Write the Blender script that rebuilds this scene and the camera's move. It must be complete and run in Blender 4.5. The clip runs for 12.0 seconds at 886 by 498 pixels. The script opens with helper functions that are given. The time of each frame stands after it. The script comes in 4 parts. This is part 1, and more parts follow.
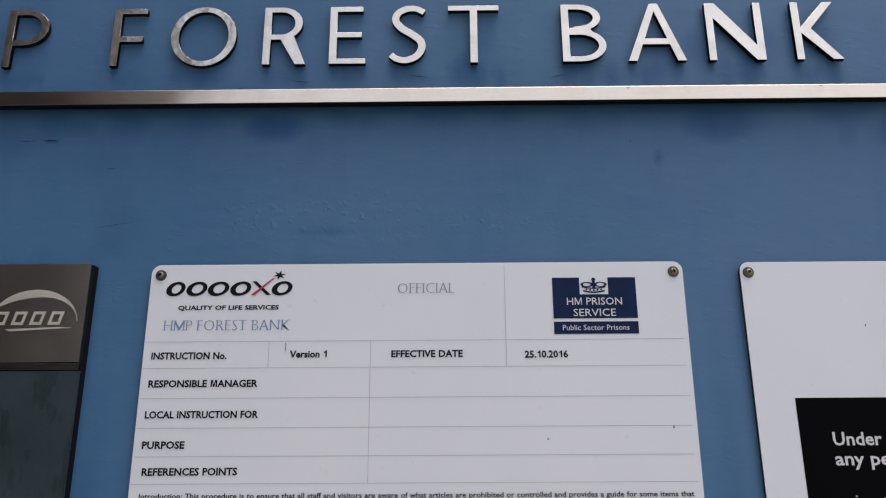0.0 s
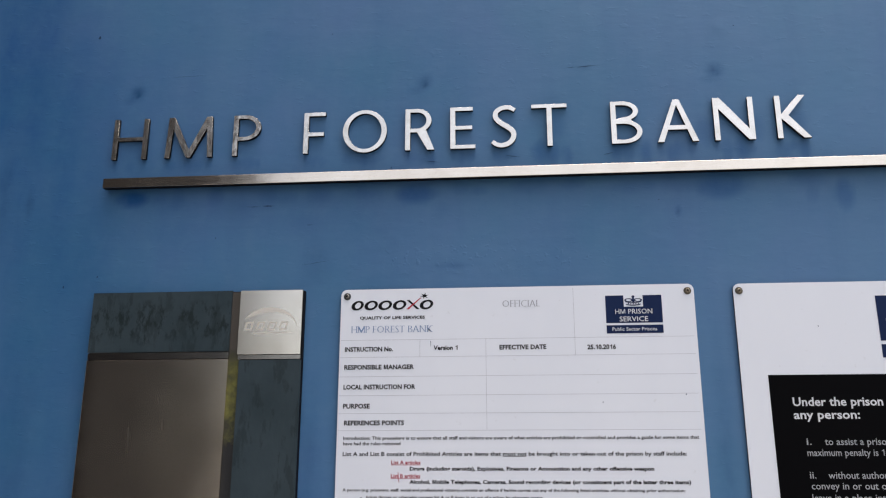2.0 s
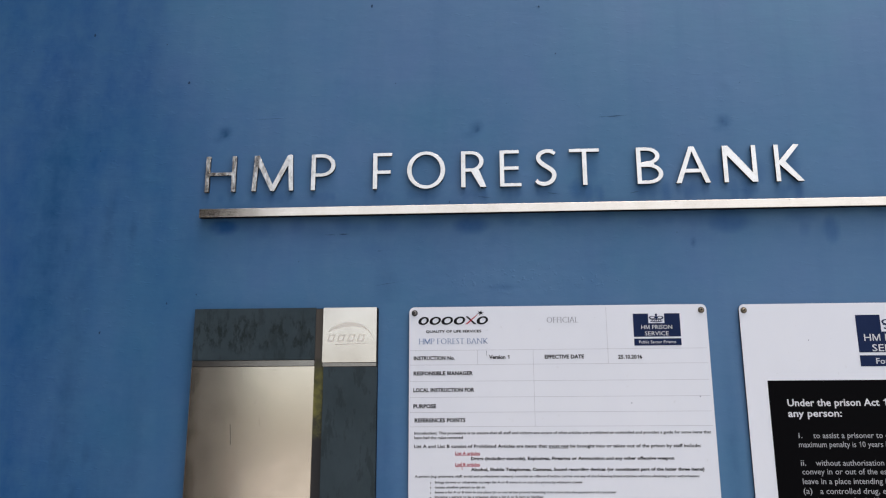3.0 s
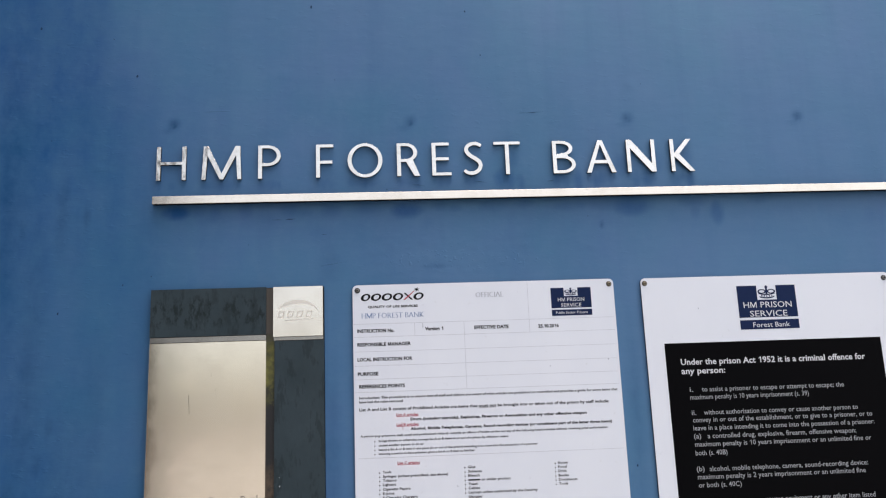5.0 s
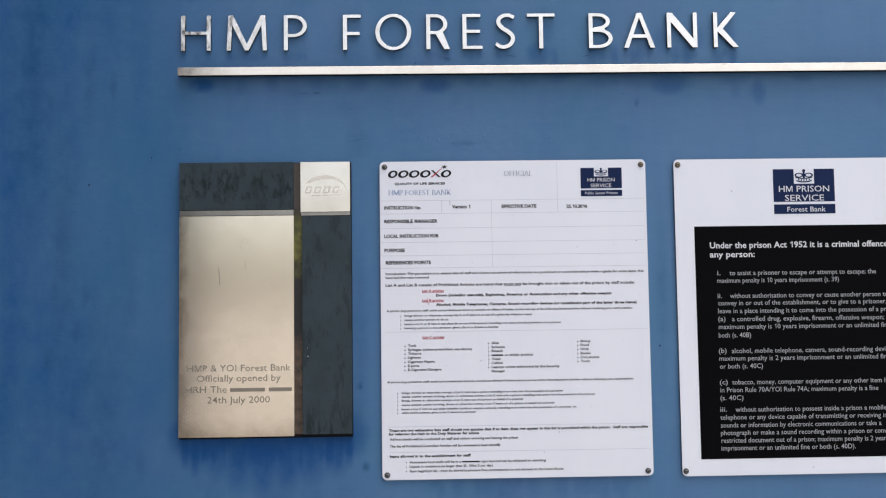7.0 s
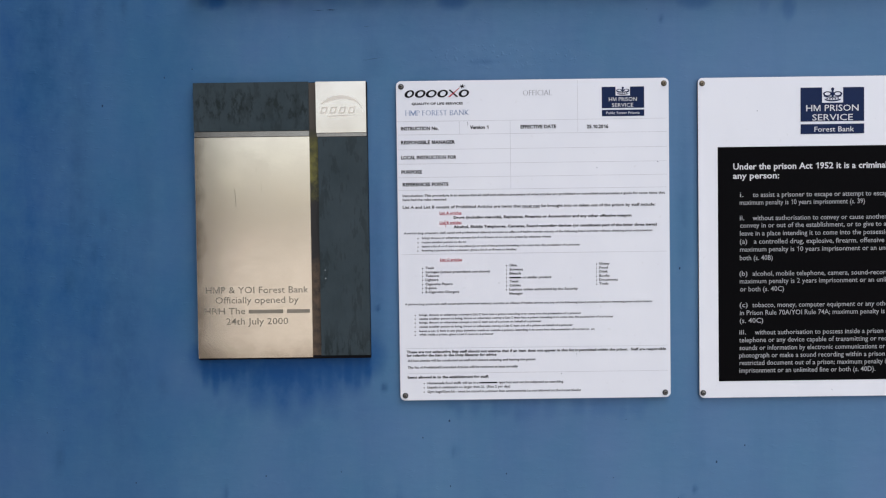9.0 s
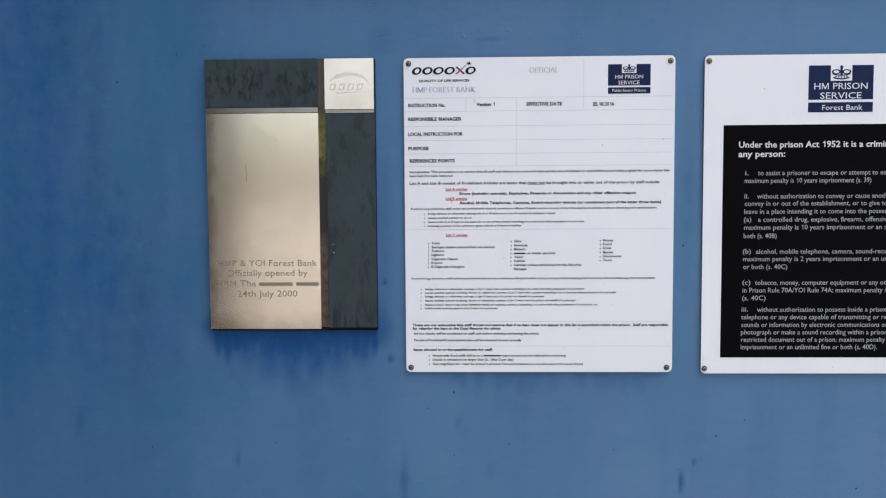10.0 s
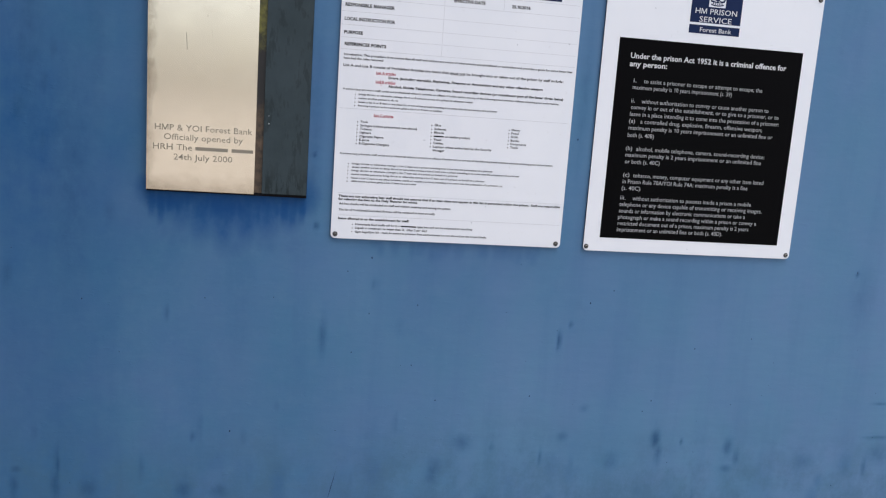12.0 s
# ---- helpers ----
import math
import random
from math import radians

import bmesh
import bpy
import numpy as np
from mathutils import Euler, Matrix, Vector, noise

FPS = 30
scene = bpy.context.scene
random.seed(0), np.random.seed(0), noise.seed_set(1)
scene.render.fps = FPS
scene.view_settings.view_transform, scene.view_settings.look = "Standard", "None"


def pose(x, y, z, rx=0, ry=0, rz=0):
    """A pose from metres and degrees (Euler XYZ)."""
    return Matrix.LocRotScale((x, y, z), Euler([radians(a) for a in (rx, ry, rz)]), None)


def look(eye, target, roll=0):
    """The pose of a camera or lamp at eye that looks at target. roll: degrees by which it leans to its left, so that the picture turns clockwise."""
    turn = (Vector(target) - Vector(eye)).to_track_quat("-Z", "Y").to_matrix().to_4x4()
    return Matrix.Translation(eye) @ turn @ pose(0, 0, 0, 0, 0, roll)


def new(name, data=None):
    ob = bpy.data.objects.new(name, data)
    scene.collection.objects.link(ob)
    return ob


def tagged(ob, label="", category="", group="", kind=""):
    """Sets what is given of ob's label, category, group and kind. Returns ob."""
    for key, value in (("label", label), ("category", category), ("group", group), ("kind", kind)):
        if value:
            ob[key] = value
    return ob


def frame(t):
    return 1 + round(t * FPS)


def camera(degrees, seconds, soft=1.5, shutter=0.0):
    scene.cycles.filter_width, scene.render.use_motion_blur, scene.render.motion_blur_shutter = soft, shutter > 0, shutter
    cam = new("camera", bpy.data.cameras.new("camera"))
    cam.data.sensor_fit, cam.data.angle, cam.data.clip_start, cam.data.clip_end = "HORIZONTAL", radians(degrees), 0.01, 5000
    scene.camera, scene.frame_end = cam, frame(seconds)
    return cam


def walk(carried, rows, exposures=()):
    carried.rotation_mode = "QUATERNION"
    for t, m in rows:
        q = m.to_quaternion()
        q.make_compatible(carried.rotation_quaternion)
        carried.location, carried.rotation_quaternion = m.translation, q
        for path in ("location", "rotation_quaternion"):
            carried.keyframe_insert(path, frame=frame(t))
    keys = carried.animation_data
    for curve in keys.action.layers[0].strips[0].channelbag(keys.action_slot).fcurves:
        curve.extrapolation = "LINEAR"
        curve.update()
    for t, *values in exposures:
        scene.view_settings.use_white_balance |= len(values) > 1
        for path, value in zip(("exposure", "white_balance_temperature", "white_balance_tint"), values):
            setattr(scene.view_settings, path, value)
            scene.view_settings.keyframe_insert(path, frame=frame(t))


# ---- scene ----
# ---------------------------------------------------------------- camera
cam = camera(56.45, 12.0, soft=1.2)
# seconds, eye (x, y, z), yaw, pitch, lean
ROWS = [
    (0.0, 0.0111, -0.8572, 1.5553, 0.51, 17.71, 0.29),
    (0.5, -0.0517, -0.8992, 1.5651, 1.84, 20.05, -0.77),
    (1.0, -0.0993, -0.9666, 1.5648, -0.34, 19.82, 0.27),
    (1.5, -0.0814, -1.1082, 1.5210, 1.31, 20.32, 0.36),
    (2.0, -0.0272, -1.3238, 1.5211, 4.96, 15.09, -0.01),
    (2.5, -0.0882, -1.4689, 1.5285, 1.04, 14.68, 0.30),
    (2.7, -0.1194, -1.5222, 1.5419, 3.58, 13.93, 0.08),
    (4.3, -0.2697, -1.7455, 1.5050, -3.32, 13.45, 1.23),
    (4.5, -0.2557, -1.7540, 1.5011, -3.17, 14.14, 1.17),
    (5.0, -0.2329, -1.7688, 1.5098, -3.93, 12.05, 2.21),
    (5.5, -0.2286, -1.7852, 1.5557, -3.51, 8.59, 1.40),
    (6.0, -0.2083, -1.7766, 1.5289, -2.71, 7.46, 1.71),
    (6.5, -0.2069, -1.7667, 1.5105, -2.16, 5.72, 1.35),
    (7.0, -0.2137, -1.7576, 1.5226, -1.19, 3.29, 0.77),
    (8.8, -0.2117, -1.7458, 1.5046, -0.02, -1.34, 0.45),
    (9.0, -0.2172, -1.7393, 1.5005, -0.02, -1.36, 0.77),
    (9.5, -0.1949, -1.7525, 1.5087, 1.47, -1.79, 0.92),
    (10.0, -0.1743, -1.7686, 1.5222, 1.79, -3.73, 0.37),
    (10.5, -0.1872, -1.7891, 1.5219, 1.11, -9.28, -0.71),
    (11.0, -0.1809, -1.8365, 1.4804, -1.41, -8.06, -1.00),
    (11.5, -0.2611, -1.8937, 1.4795, -6.69, -12.67, -1.29),
    (12.0, -0.3755, -1.9716, 1.4569, -9.80, -9.44, -4.07),
]


def aim(x, y, z, yaw, pitch, lean):
    a, b = radians(yaw), radians(pitch)
    ahead = Vector((-math.sin(a) * math.cos(b), math.cos(a) * math.cos(b), math.sin(b)))
    return look(Vector((x, y, z)), Vector((x, y, z)) + ahead, -lean)


walk(cam, [(t, aim(x, y, z, yaw, pitch, lean)) for t, x, y, z, yaw, pitch, lean in ROWS],
     exposures=[(0.0, 0.49, 6780, 12.0), (0.5, 0.51, 6780, 12.0), (1.0, 0.67, 6740, 11.5), (1.5, 0.76, 6720, 11.0), (2.7, 0.83, 6680, 11.0), (4.3, 0.93, 6640, 11.0), (9.5, 0.98, 6600, 10.5), (12.0, 1.01, 6580, 10.0)])

# ---------------------------------------------------------------- sky and sun
SUN_AZIMUTH, SUN_HEIGHT = 125.0, 75.0
world = bpy.data.worlds.new("overcast_sky")
scene.world = world
world.use_nodes = True
wn = world.node_tree.nodes
sky = wn.new("ShaderNodeTexSky")
sky.sky_type = "NISHITA"
sky.sun_disc = False
sky.sun_elevation, sky.sun_rotation = radians(SUN_HEIGHT), radians(SUN_AZIMUTH)
sky.air_density, sky.dust_density, sky.ozone_density = 1.0, 4.0, 1.0
wn["Background"].inputs["Strength"].default_value = 0.15
cloud_cover = wn.new("ShaderNodeHueSaturation")
cloud_cover.inputs["Saturation"].default_value = 0.62
world.node_tree.links.new(sky.outputs["Color"], cloud_cover.inputs["Color"])
world.node_tree.links.new(cloud_cover.outputs["Color"], wn["Background"].inputs["Color"])

sun = new("sun", bpy.data.lights.new("sun", "SUN"))
sun.data.energy, sun.data.angle, sun.data.color = 0.6, radians(60), (1.0, 0.96, 0.9)
sun.matrix_world = look((6 * math.sin(radians(SUN_AZIMUTH)), 6 * math.cos(radians(SUN_AZIMUTH)), 6 * math.tan(radians(SUN_HEIGHT))), (0, 0, 0))

# ---------------------------------------------------------------- materials


class Mat:
    """A small builder for node materials."""

    def __init__(self, name, color=(0.5, 0.5, 0.5), rough=0.5, metal=0.0, spec=0.5):
        self.m = bpy.data.materials.new(name)
        self.m.use_nodes = True
        self.nodes, self.links = self.m.node_tree.nodes, self.m.node_tree.links
        self.bsdf = self.nodes["Principled BSDF"]
        self.set("Base Color", (*color, 1))
        self.set("Roughness", rough)
        self.set("Metallic", metal)
        self.set("Specular IOR Level", spec)

    def set(self, slot, value):
        self.bsdf.inputs[slot].default_value = value

    def link(self, out, slot):
        self.links.new(out, self.bsdf.inputs[slot])

    def place(self, scale=(1, 1, 1)):
        geo = self.nodes.new("ShaderNodeNewGeometry")
        mul = self.nodes.new("ShaderNodeVectorMath")
        mul.operation = "MULTIPLY"
        mul.inputs[1].default_value = scale
        self.links.new(geo.outputs["Position"], mul.inputs[0])
        return mul.outputs[0]

    def noise(self, scale, stretch=(1, 1, 1), detail=4.0, rough=0.55):
        n = self.nodes.new("ShaderNodeTexNoise")
        n.inputs["Scale"].default_value = scale
        n.inputs["Detail"].default_value = detail
        n.inputs["Roughness"].default_value = rough
        self.links.new(self.place(stretch), n.inputs["Vector"])
        return n.outputs[0]

    def span(self, value, lo, hi, a=0.0, b=1.0):
        r = self.nodes.new("ShaderNodeMapRange")
        r.inputs["From Min"].default_value, r.inputs["From Max"].default_value = lo, hi
        r.inputs["To Min"].default_value, r.inputs["To Max"].default_value = a, b
        self.links.new(value, r.inputs["Value"])
        return r.outputs[0]

    def mix(self, fac, a, b):
        """Colours a and b (tuples or sockets) mixed by a socket or number."""
        m = self.nodes.new("ShaderNodeMix")
        m.data_type = "RGBA"
        for slot, value in ((m.inputs["Factor"], fac), (m.inputs[6], a), (m.inputs[7], b)):
            if isinstance(value, tuple):
                slot.default_value = (*value, 1)
            elif isinstance(value, (int, float)):
                slot.default_value = value
            else:
                self.links.new(value, slot)
        return m.outputs[2]

    def math(self, op, a, b):
        m = self.nodes.new("ShaderNodeMath")
        m.operation = op
        for slot, value in zip(m.inputs, (a, b)):
            if isinstance(value, (int, float)):
                slot.default_value = value
            else:
                self.links.new(value, slot)
        return m.outputs[0]

    def attribute(self, name):
        a = self.nodes.new("ShaderNodeAttribute")
        a.attribute_name = name
        return a.outputs["Fac"]

    def bump(self, height, distance, strength=1.0):
        b = self.nodes.new("ShaderNodeBump")
        b.inputs["Distance"].default_value, b.inputs["Strength"].default_value = distance, strength
        self.links.new(height, b.inputs["Height"])
        self.link(b.outputs[0], "Normal")


def blue_paint():
    m = Mat("faded_blue_paint", rough=0.45, spec=0.55)
    cloud = m.span(m.noise(1.6, (1, 1, 0.8), 5, 0.6), 0.35, 0.68)
    patch = m.span(m.noise(7.0, (1, 1, 0.55), 5, 0.65), 0.38, 0.7)
    streak = m.span(m.noise(9.0, (1.6, 1, 0.14), 4, 0.6), 0.48, 0.72)
    fine = m.span(m.noise(160.0, (1, 1, 1), 3, 0.6), 0.3, 0.75)
    tint = m.span(m.noise(3.1, (1, 1, 1), 4, 0.6), 0.38, 0.64)
    c = m.mix(tint, (0.030, 0.132, 0.266), (0.057, 0.136, 0.304))
    c = m.mix(m.math("MULTIPLY", cloud, 0.5), c, (0.050, 0.150, 0.305))
    c = m.mix(m.math("MULTIPLY", patch, 0.45), c, (0.072, 0.176, 0.322))
    # paler paint colour standing in for the stronger light on the right
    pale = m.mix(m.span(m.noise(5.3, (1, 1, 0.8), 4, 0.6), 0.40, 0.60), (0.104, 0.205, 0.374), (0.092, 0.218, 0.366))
    c = m.mix(m.attribute("lit_paleness"), c, pale)
    c = m.mix(m.math("MULTIPLY", streak, 0.22), c, (0.025, 0.093, 0.226))
    c = m.mix(m.math("MULTIPLY", fine, 0.12), c, (0.076, 0.174, 0.315))
    strokes = m.span(m.noise(75.0, (0.16, 1, 1), 4, 0.65), 0.3, 0.7)
    c = m.mix(m.math("MULTIPLY", strokes, 0.12), c, (0.026, 0.098, 0.232))
    mottle = m.span(m.noise(28.0, (0.8, 1, 1), 4, 0.7), 0.5, 0.72)
    c = m.mix(m.math("MULTIPLY", mottle, 0.20), c, (0.084, 0.186, 0.330))
    # deep blue, partly spared paint, partly painted shade, ends raggedly, drawn out downwards
    ragged = m.span(m.noise(30.0, (1, 1, 0.65), 5, 0.6), 0.3, 0.7, -0.24, 0.24)
    deep_mask = m.attribute("sheltered_shaded")
    kept_shaded = m.span(m.math("ADD", deep_mask, m.math("MULTIPLY", ragged, m.span(deep_mask, 0.30, 0.80, 0.2, 1.0))), 0.14, 1.05)
    c = m.mix(m.math("MULTIPLY", deep_mask, 0.55), c, (0.016, 0.078, 0.185))
    c = m.mix(m.math("MULTIPLY", kept_shaded, 0.76), c, (0.001, 0.053, 0.215))
    # greenish damp near the ground, in soft ragged patches
    damp = m.math("MULTIPLY", m.attribute("damp"), m.span(m.noise(11.0, (0.9, 1, 0.7), 6, 0.7), 0.42, 0.62))
    c = m.mix(damp, c, (0.040, 0.116, 0.208))
    grime = m.attribute("grime")
    c = m.mix(m.span(m.math("ADD", grime, m.math("MULTIPLY", ragged, m.span(grime, 0.03, 0.3, 0.0, 0.6))), 0.04, 0.85), c, (0.003, 0.046, 0.130))
    m.link(m.span(m.math("MAXIMUM", kept_shaded, grime), 0, 0.7, 0.38, 0.12), "Specular IOR Level")
    cool = m.nodes.new("ShaderNodeVectorMath")
    cool.operation = "MULTIPLY"
    cool.inputs[1].default_value = (1.05, 1.025, 1.0)
    m.links.new(c, cool.inputs[0])
    m.link(cool.outputs[0], "Base Color")
    m.link(m.span(patch, 0, 1, 0.44, 0.56), "Roughness")
    relief = m.math("ADD", m.noise(22.0, (0.5, 1, 1), 4, 0.55), m.math("MULTIPLY", m.noise(150.0, (0.3, 1, 1), 3, 0.6), 0.18))
    flakes = m.span(m.noise(80.0, (0.45, 1, 1), 4, 0.65), 0.60, 0.66, 0.0, 0.16)
    relief = m.math("ADD", relief, flakes)
    wrinkle = m.math("MULTIPLY", m.attribute("blister"), m.span(m.noise(100.0, (1, 1, 1), 2, 0.5), 0.58, 0.72, 0.0, 0.70))
    m.bump(m.math("ADD", relief, wrinkle), 0.0014, 0.45)
    return m.m


def steel(name, color, rough, along, shine=0.012, stained=0.28, spots=9.0, wave=0.0, wave_size=20.0, soiled=None):
    """Brushed stainless steel; along: stretch of the brushing; wave: depth of the unevenness that bends its reflections."""
    m = Mat(name, color, rough, 1.0)
    brush = m.noise(420.0, along, 3, 0.6)
    stain = m.span(m.noise(spots, (1, 1, 1), 5, 0.65), 0.42, 0.72)
    dark = (color[0] * 0.72, color[1] * 0.70, color[2] * 0.66)
    c = m.mix(m.math("MULTIPLY", stain, stained), color, dark)
    if soiled:  # a ragged brown film along the left and lower edges, from this corner
        geo = m.nodes.new("ShaderNodeNewGeometry")
        split = m.nodes.new("ShaderNodeSeparateXYZ")
        m.links.new(geo.outputs["Position"], split.inputs[0])
        uneven = m.span(m.noise(24.0, (1, 1, 1), 5, 0.7), 0.25, 0.75, -0.014, 0.014)
        side, foot = (m.span(m.math("ADD", split.outputs[axis], uneven), at + reach, at - 0.004) for axis, at, reach in (("X", soiled[0], 0.022), ("Z", soiled[1], 0.040)))
        c = m.mix(m.math("MULTIPLY", m.math("MAXIMUM", side, foot), 0.75), c, (0.40, 0.335, 0.26))
    streak = m.span(brush, 0.35, 0.75)
    m.link(m.mix(m.math("MULTIPLY", streak, 0.10), c, dark), "Base Color")
    m.link(m.math("ADD", m.span(brush, 0.3, 0.7, rough - shine, rough + shine), m.math("MULTIPLY", stain, 0.05)), "Roughness")
    if wave:
        m.bump(m.noise(wave_size, (1, 1, 1), 2, 0.5), wave)
    return m.m


def etched(name, color, rough):
    """Steel roughened by etching: it scatters what the polished face mirrors."""
    m = Mat(name, color, rough, 1.0)
    grain = m.noise(600.0, (1, 1, 1), 3, 0.6)
    m.link(m.mix(m.span(grain, 0.3, 0.7), color, tuple(v * 0.86 for v in color)), "Base Color")
    m.bump(grain, 0.0003, 0.4)
    return m.m


def slate_stone():
    m = Mat("weathered_slate", rough=0.5, spec=0.25)
    grain = m.noise(70.0, (1, 1, 0.5), 5, 0.65)
    cloud = m.span(m.noise(12.0, (1, 1, 0.8), 5, 0.6), 0.35, 0.7)
    run = m.span(m.noise(52.0, (1.0, 1, 0.30), 5, 0.7), 0.54, 0.61, 0.0, 0.5)
    # stronger damp runs hang on the upper panel
    geo = m.nodes.new("ShaderNodeNewGeometry")
    split = m.nodes.new("ShaderNodeSeparateXYZ")
    m.links.new(geo.outputs["Position"], split.inputs[0])
    z = m.math("ADD", split.outputs["Z"], m.span(m.noise(40.0), 0.2, 0.8, -0.015, 0.015))
    hang = m.math("MULTIPLY", m.span(z, 1.722, 1.745), m.span(z, 1.798, 1.782))
    hang = m.math("MULTIPLY", hang, m.span(m.noise(64.0, (1.0, 1, 0.42), 6, 0.72), 0.49, 0.57))
    run = m.math("MAXIMUM", run, hang)
    # and short ones rise from the foot of the tall panel
    foot = m.math("MULTIPLY", m.span(z, 1.315, 1.250), m.span(m.noise(95.0, (1.0, 1, 0.22), 5, 0.7), 0.47, 0.56))
    run = m.math("MAXIMUM", run, foot)
    c = m.mix(cloud, (0.023, 0.038, 0.046), (0.035, 0.053, 0.064))
    c = m.mix(m.math("MULTIPLY", run, 0.85), c, (0.006, 0.012, 0.013))
    c = m.mix(m.math("MULTIPLY", m.span(grain, 0.4, 0.8), 0.22), c, (0.046, 0.062, 0.068))
    m.link(c, "Base Color")
    m.link(m.span(cloud, 0, 1, 0.42, 0.58), "Roughness")
    m.bump(grain, 0.0008, 0.5)
    return m.m


def board_white():
    m = Mat("white_coated_board", rough=0.38)
    dirt = m.span(m.noise(5.0, (1, 1, 0.5), 5, 0.6), 0.4, 0.75)
    speck = m.span(m.noise(95.0, (1, 1, 1), 3, 0.5), 0.70, 0.78)
    c = m.mix(m.math("MULTIPLY", dirt, 0.5), (0.76, 0.785, 0.845), (0.69, 0.72, 0.79))
    c = m.mix(m.math("MULTIPLY", speck, 0.22), c, (0.5, 0.5, 0.5))
    m.link(c, "Base Color")
    m.bump(m.noise(14.0, (1, 1, 1), 3, 0.5), 0.0006, 0.12)
    return m.m


def printed(name, color, rough=0.45):
    m = Mat(name, color, rough, 0.0, 0.12)
    faded = tuple(v * 1.12 + 0.002 for v in color)
    m.link(m.mix(m.span(m.noise(22.0, (1, 1, 1), 4, 0.6), 0.35, 0.75), color, faded), "Base Color")
    return m.m


def recess_strip():
    """The narrow recess of the plaque: green above, near black in the middle, brown below."""
    m = Mat("mossy_recess", rough=0.55)
    geo = m.nodes.new("ShaderNodeNewGeometry")
    split = m.nodes.new("ShaderNodeSeparateXYZ")
    m.links.new(geo.outputs["Position"], split.inputs[0])
    z = m.math("ADD", split.outputs["Z"], m.span(m.noise(30.0, (1, 1, 1), 4, 0.7), 0.2, 0.8, -0.03, 0.03))
    upper = m.math("MULTIPLY", m.span(z, 1.565, 1.600), m.span(z, 1.715, 1.690))
    lower = m.span(z, 1.42, 1.455)
    mottle = m.span(m.noise(60.0, (1, 1, 1), 4, 0.6), 0.35, 0.7)
    green = m.mix(mottle, (0.036, 0.037, 0.009), (0.130, 0.125, 0.024))
    brown = m.mix(mottle, (0.026, 0.018, 0.012), (0.100, 0.066, 0.042))
    c = m.mix(lower, brown, (0.008, 0.008, 0.009))
    c = m.mix(upper, c, green)
    m.link(m.mix(m.span(z, 1.690, 1.715), c, (0.052, 0.043, 0.034)), "Base Color")
    m.bump(m.noise(120.0, (1, 1, 1), 4, 0.6), 0.001, 0.6)
    return m.m


def cladding(name, k):
    m = Mat(name, rough=0.9, spec=0.0)
    a = m.span(m.noise(2.2, (1, 1, 1), 5, 0.6), 0.35, 0.7)
    b = m.span(m.noise(24.0, (1, 1, 1), 4, 0.6), 0.3, 0.75)
    c = m.mix(a, (0.036 * k, 0.0335 * k, 0.0345 * k), (0.050 * k, 0.0465 * k, 0.048 * k))
    m.link(m.mix(m.math("MULTIPLY", b, 0.3), c, (0.066 * k, 0.0615 * k, 0.063 * k)), "Base Color")
    m.bump(m.noise(30.0), 0.004, 0.5)
    return m.m


def paving_grey():
    m = Mat("pale_concrete_paving", rough=0.85)
    a = m.span(m.noise(0.8, (1, 1, 1), 6, 0.6), 0.35, 0.7)
    b = m.span(m.noise(40.0, (1, 1, 1), 4, 0.6), 0.3, 0.75)
    c = m.mix(a, (0.33, 0.31, 0.28), (0.42, 0.40, 0.365))
    m.link(m.mix(m.math("MULTIPLY", b, 0.35), c, (0.27, 0.255, 0.235)), "Base Color")
    m.bump(m.noise(60.0), 0.003, 0.5)
    return m.m


PAINT = blue_paint()
LETTER_STEEL = steel("brushed_letter_steel", (0.92, 0.85, 0.75), 0.19, (1, 1, 0.08), 0.03, 0.55, 26.0, 0.0013, 34.0)
BAR_STEEL = steel("brushed_bar_steel", (0.94, 0.81, 0.66), 0.13, (0.05, 1, 1), 0.02, 0.34, 14.0, 0.0003, 16.0)
EMBLEM_STEEL = steel("dulled_plate_steel", (0.88, 0.795, 0.69), 0.18, (0.05, 1, 1), 0.012, 0.30, 12.0, 0.00012, 9.0)
PLATE_STEEL = steel("brushed_plate_steel", (0.955, 0.855, 0.715), 0.15, (0.05, 1, 1), 0.012, 0.30, 8.0, 0.00012, 9.0, (-0.7318, 1.2366))
# near black: shade on undersides and side faces is put into this colour
RETURN_STEEL = Mat("shaded_return_steel", (0.006, 0.006, 0.008), 0.7, 0.0, 0.10).m
DULL_STEEL = steel("dull_strip_steel", (0.36, 0.335, 0.31), 0.16, (0.05, 1, 1), 0.02, 0.45, 16.0)
SLATE = slate_stone()
WHITE = board_white()
INK = printed("black_print", (0.006, 0.006, 0.008))
GREY_INK = printed("grey_print", (0.30, 0.31, 0.35))
BLUE_INK = printed("faded_blue_print", (0.20, 0.29, 0.47))
RED_INK = printed("red_print", (0.42, 0.035, 0.06))
NAVY = printed("navy_print", (0.0055, 0.016, 0.062))
BLACK_FIELD = Mat("black_panel_print", (0.0018, 0.0018, 0.0024), 0.5, 0.0, 0.04).m
WHITE_INK = printed("white_print", (0.62, 0.63, 0.66))
SOFT_WHITE = printed("soft_white_print", (0.34, 0.35, 0.37))
RULE_INK = printed("thin_rule_print", (0.40, 0.41, 0.45))
ENGRAVED = etched("engraved_steel", (0.37, 0.335, 0.28), 0.50)
FROSTED = etched("frosted_steel", (0.93, 0.86, 0.76), 0.50)
SCRATCH = etched("dark_scratch", (0.22, 0.20, 0.17), 0.35)
SCREW_METAL = Mat("dull_screw_steel", (0.22, 0.21, 0.20), 0.4, 1.0).m
WASHER_DARK = Mat("dark_plastic_washer", (0.035, 0.036, 0.04), 0.5).m
BRASS = Mat("tarnished_brass_screw", (0.30, 0.25, 0.18), 0.38, 1.0).m
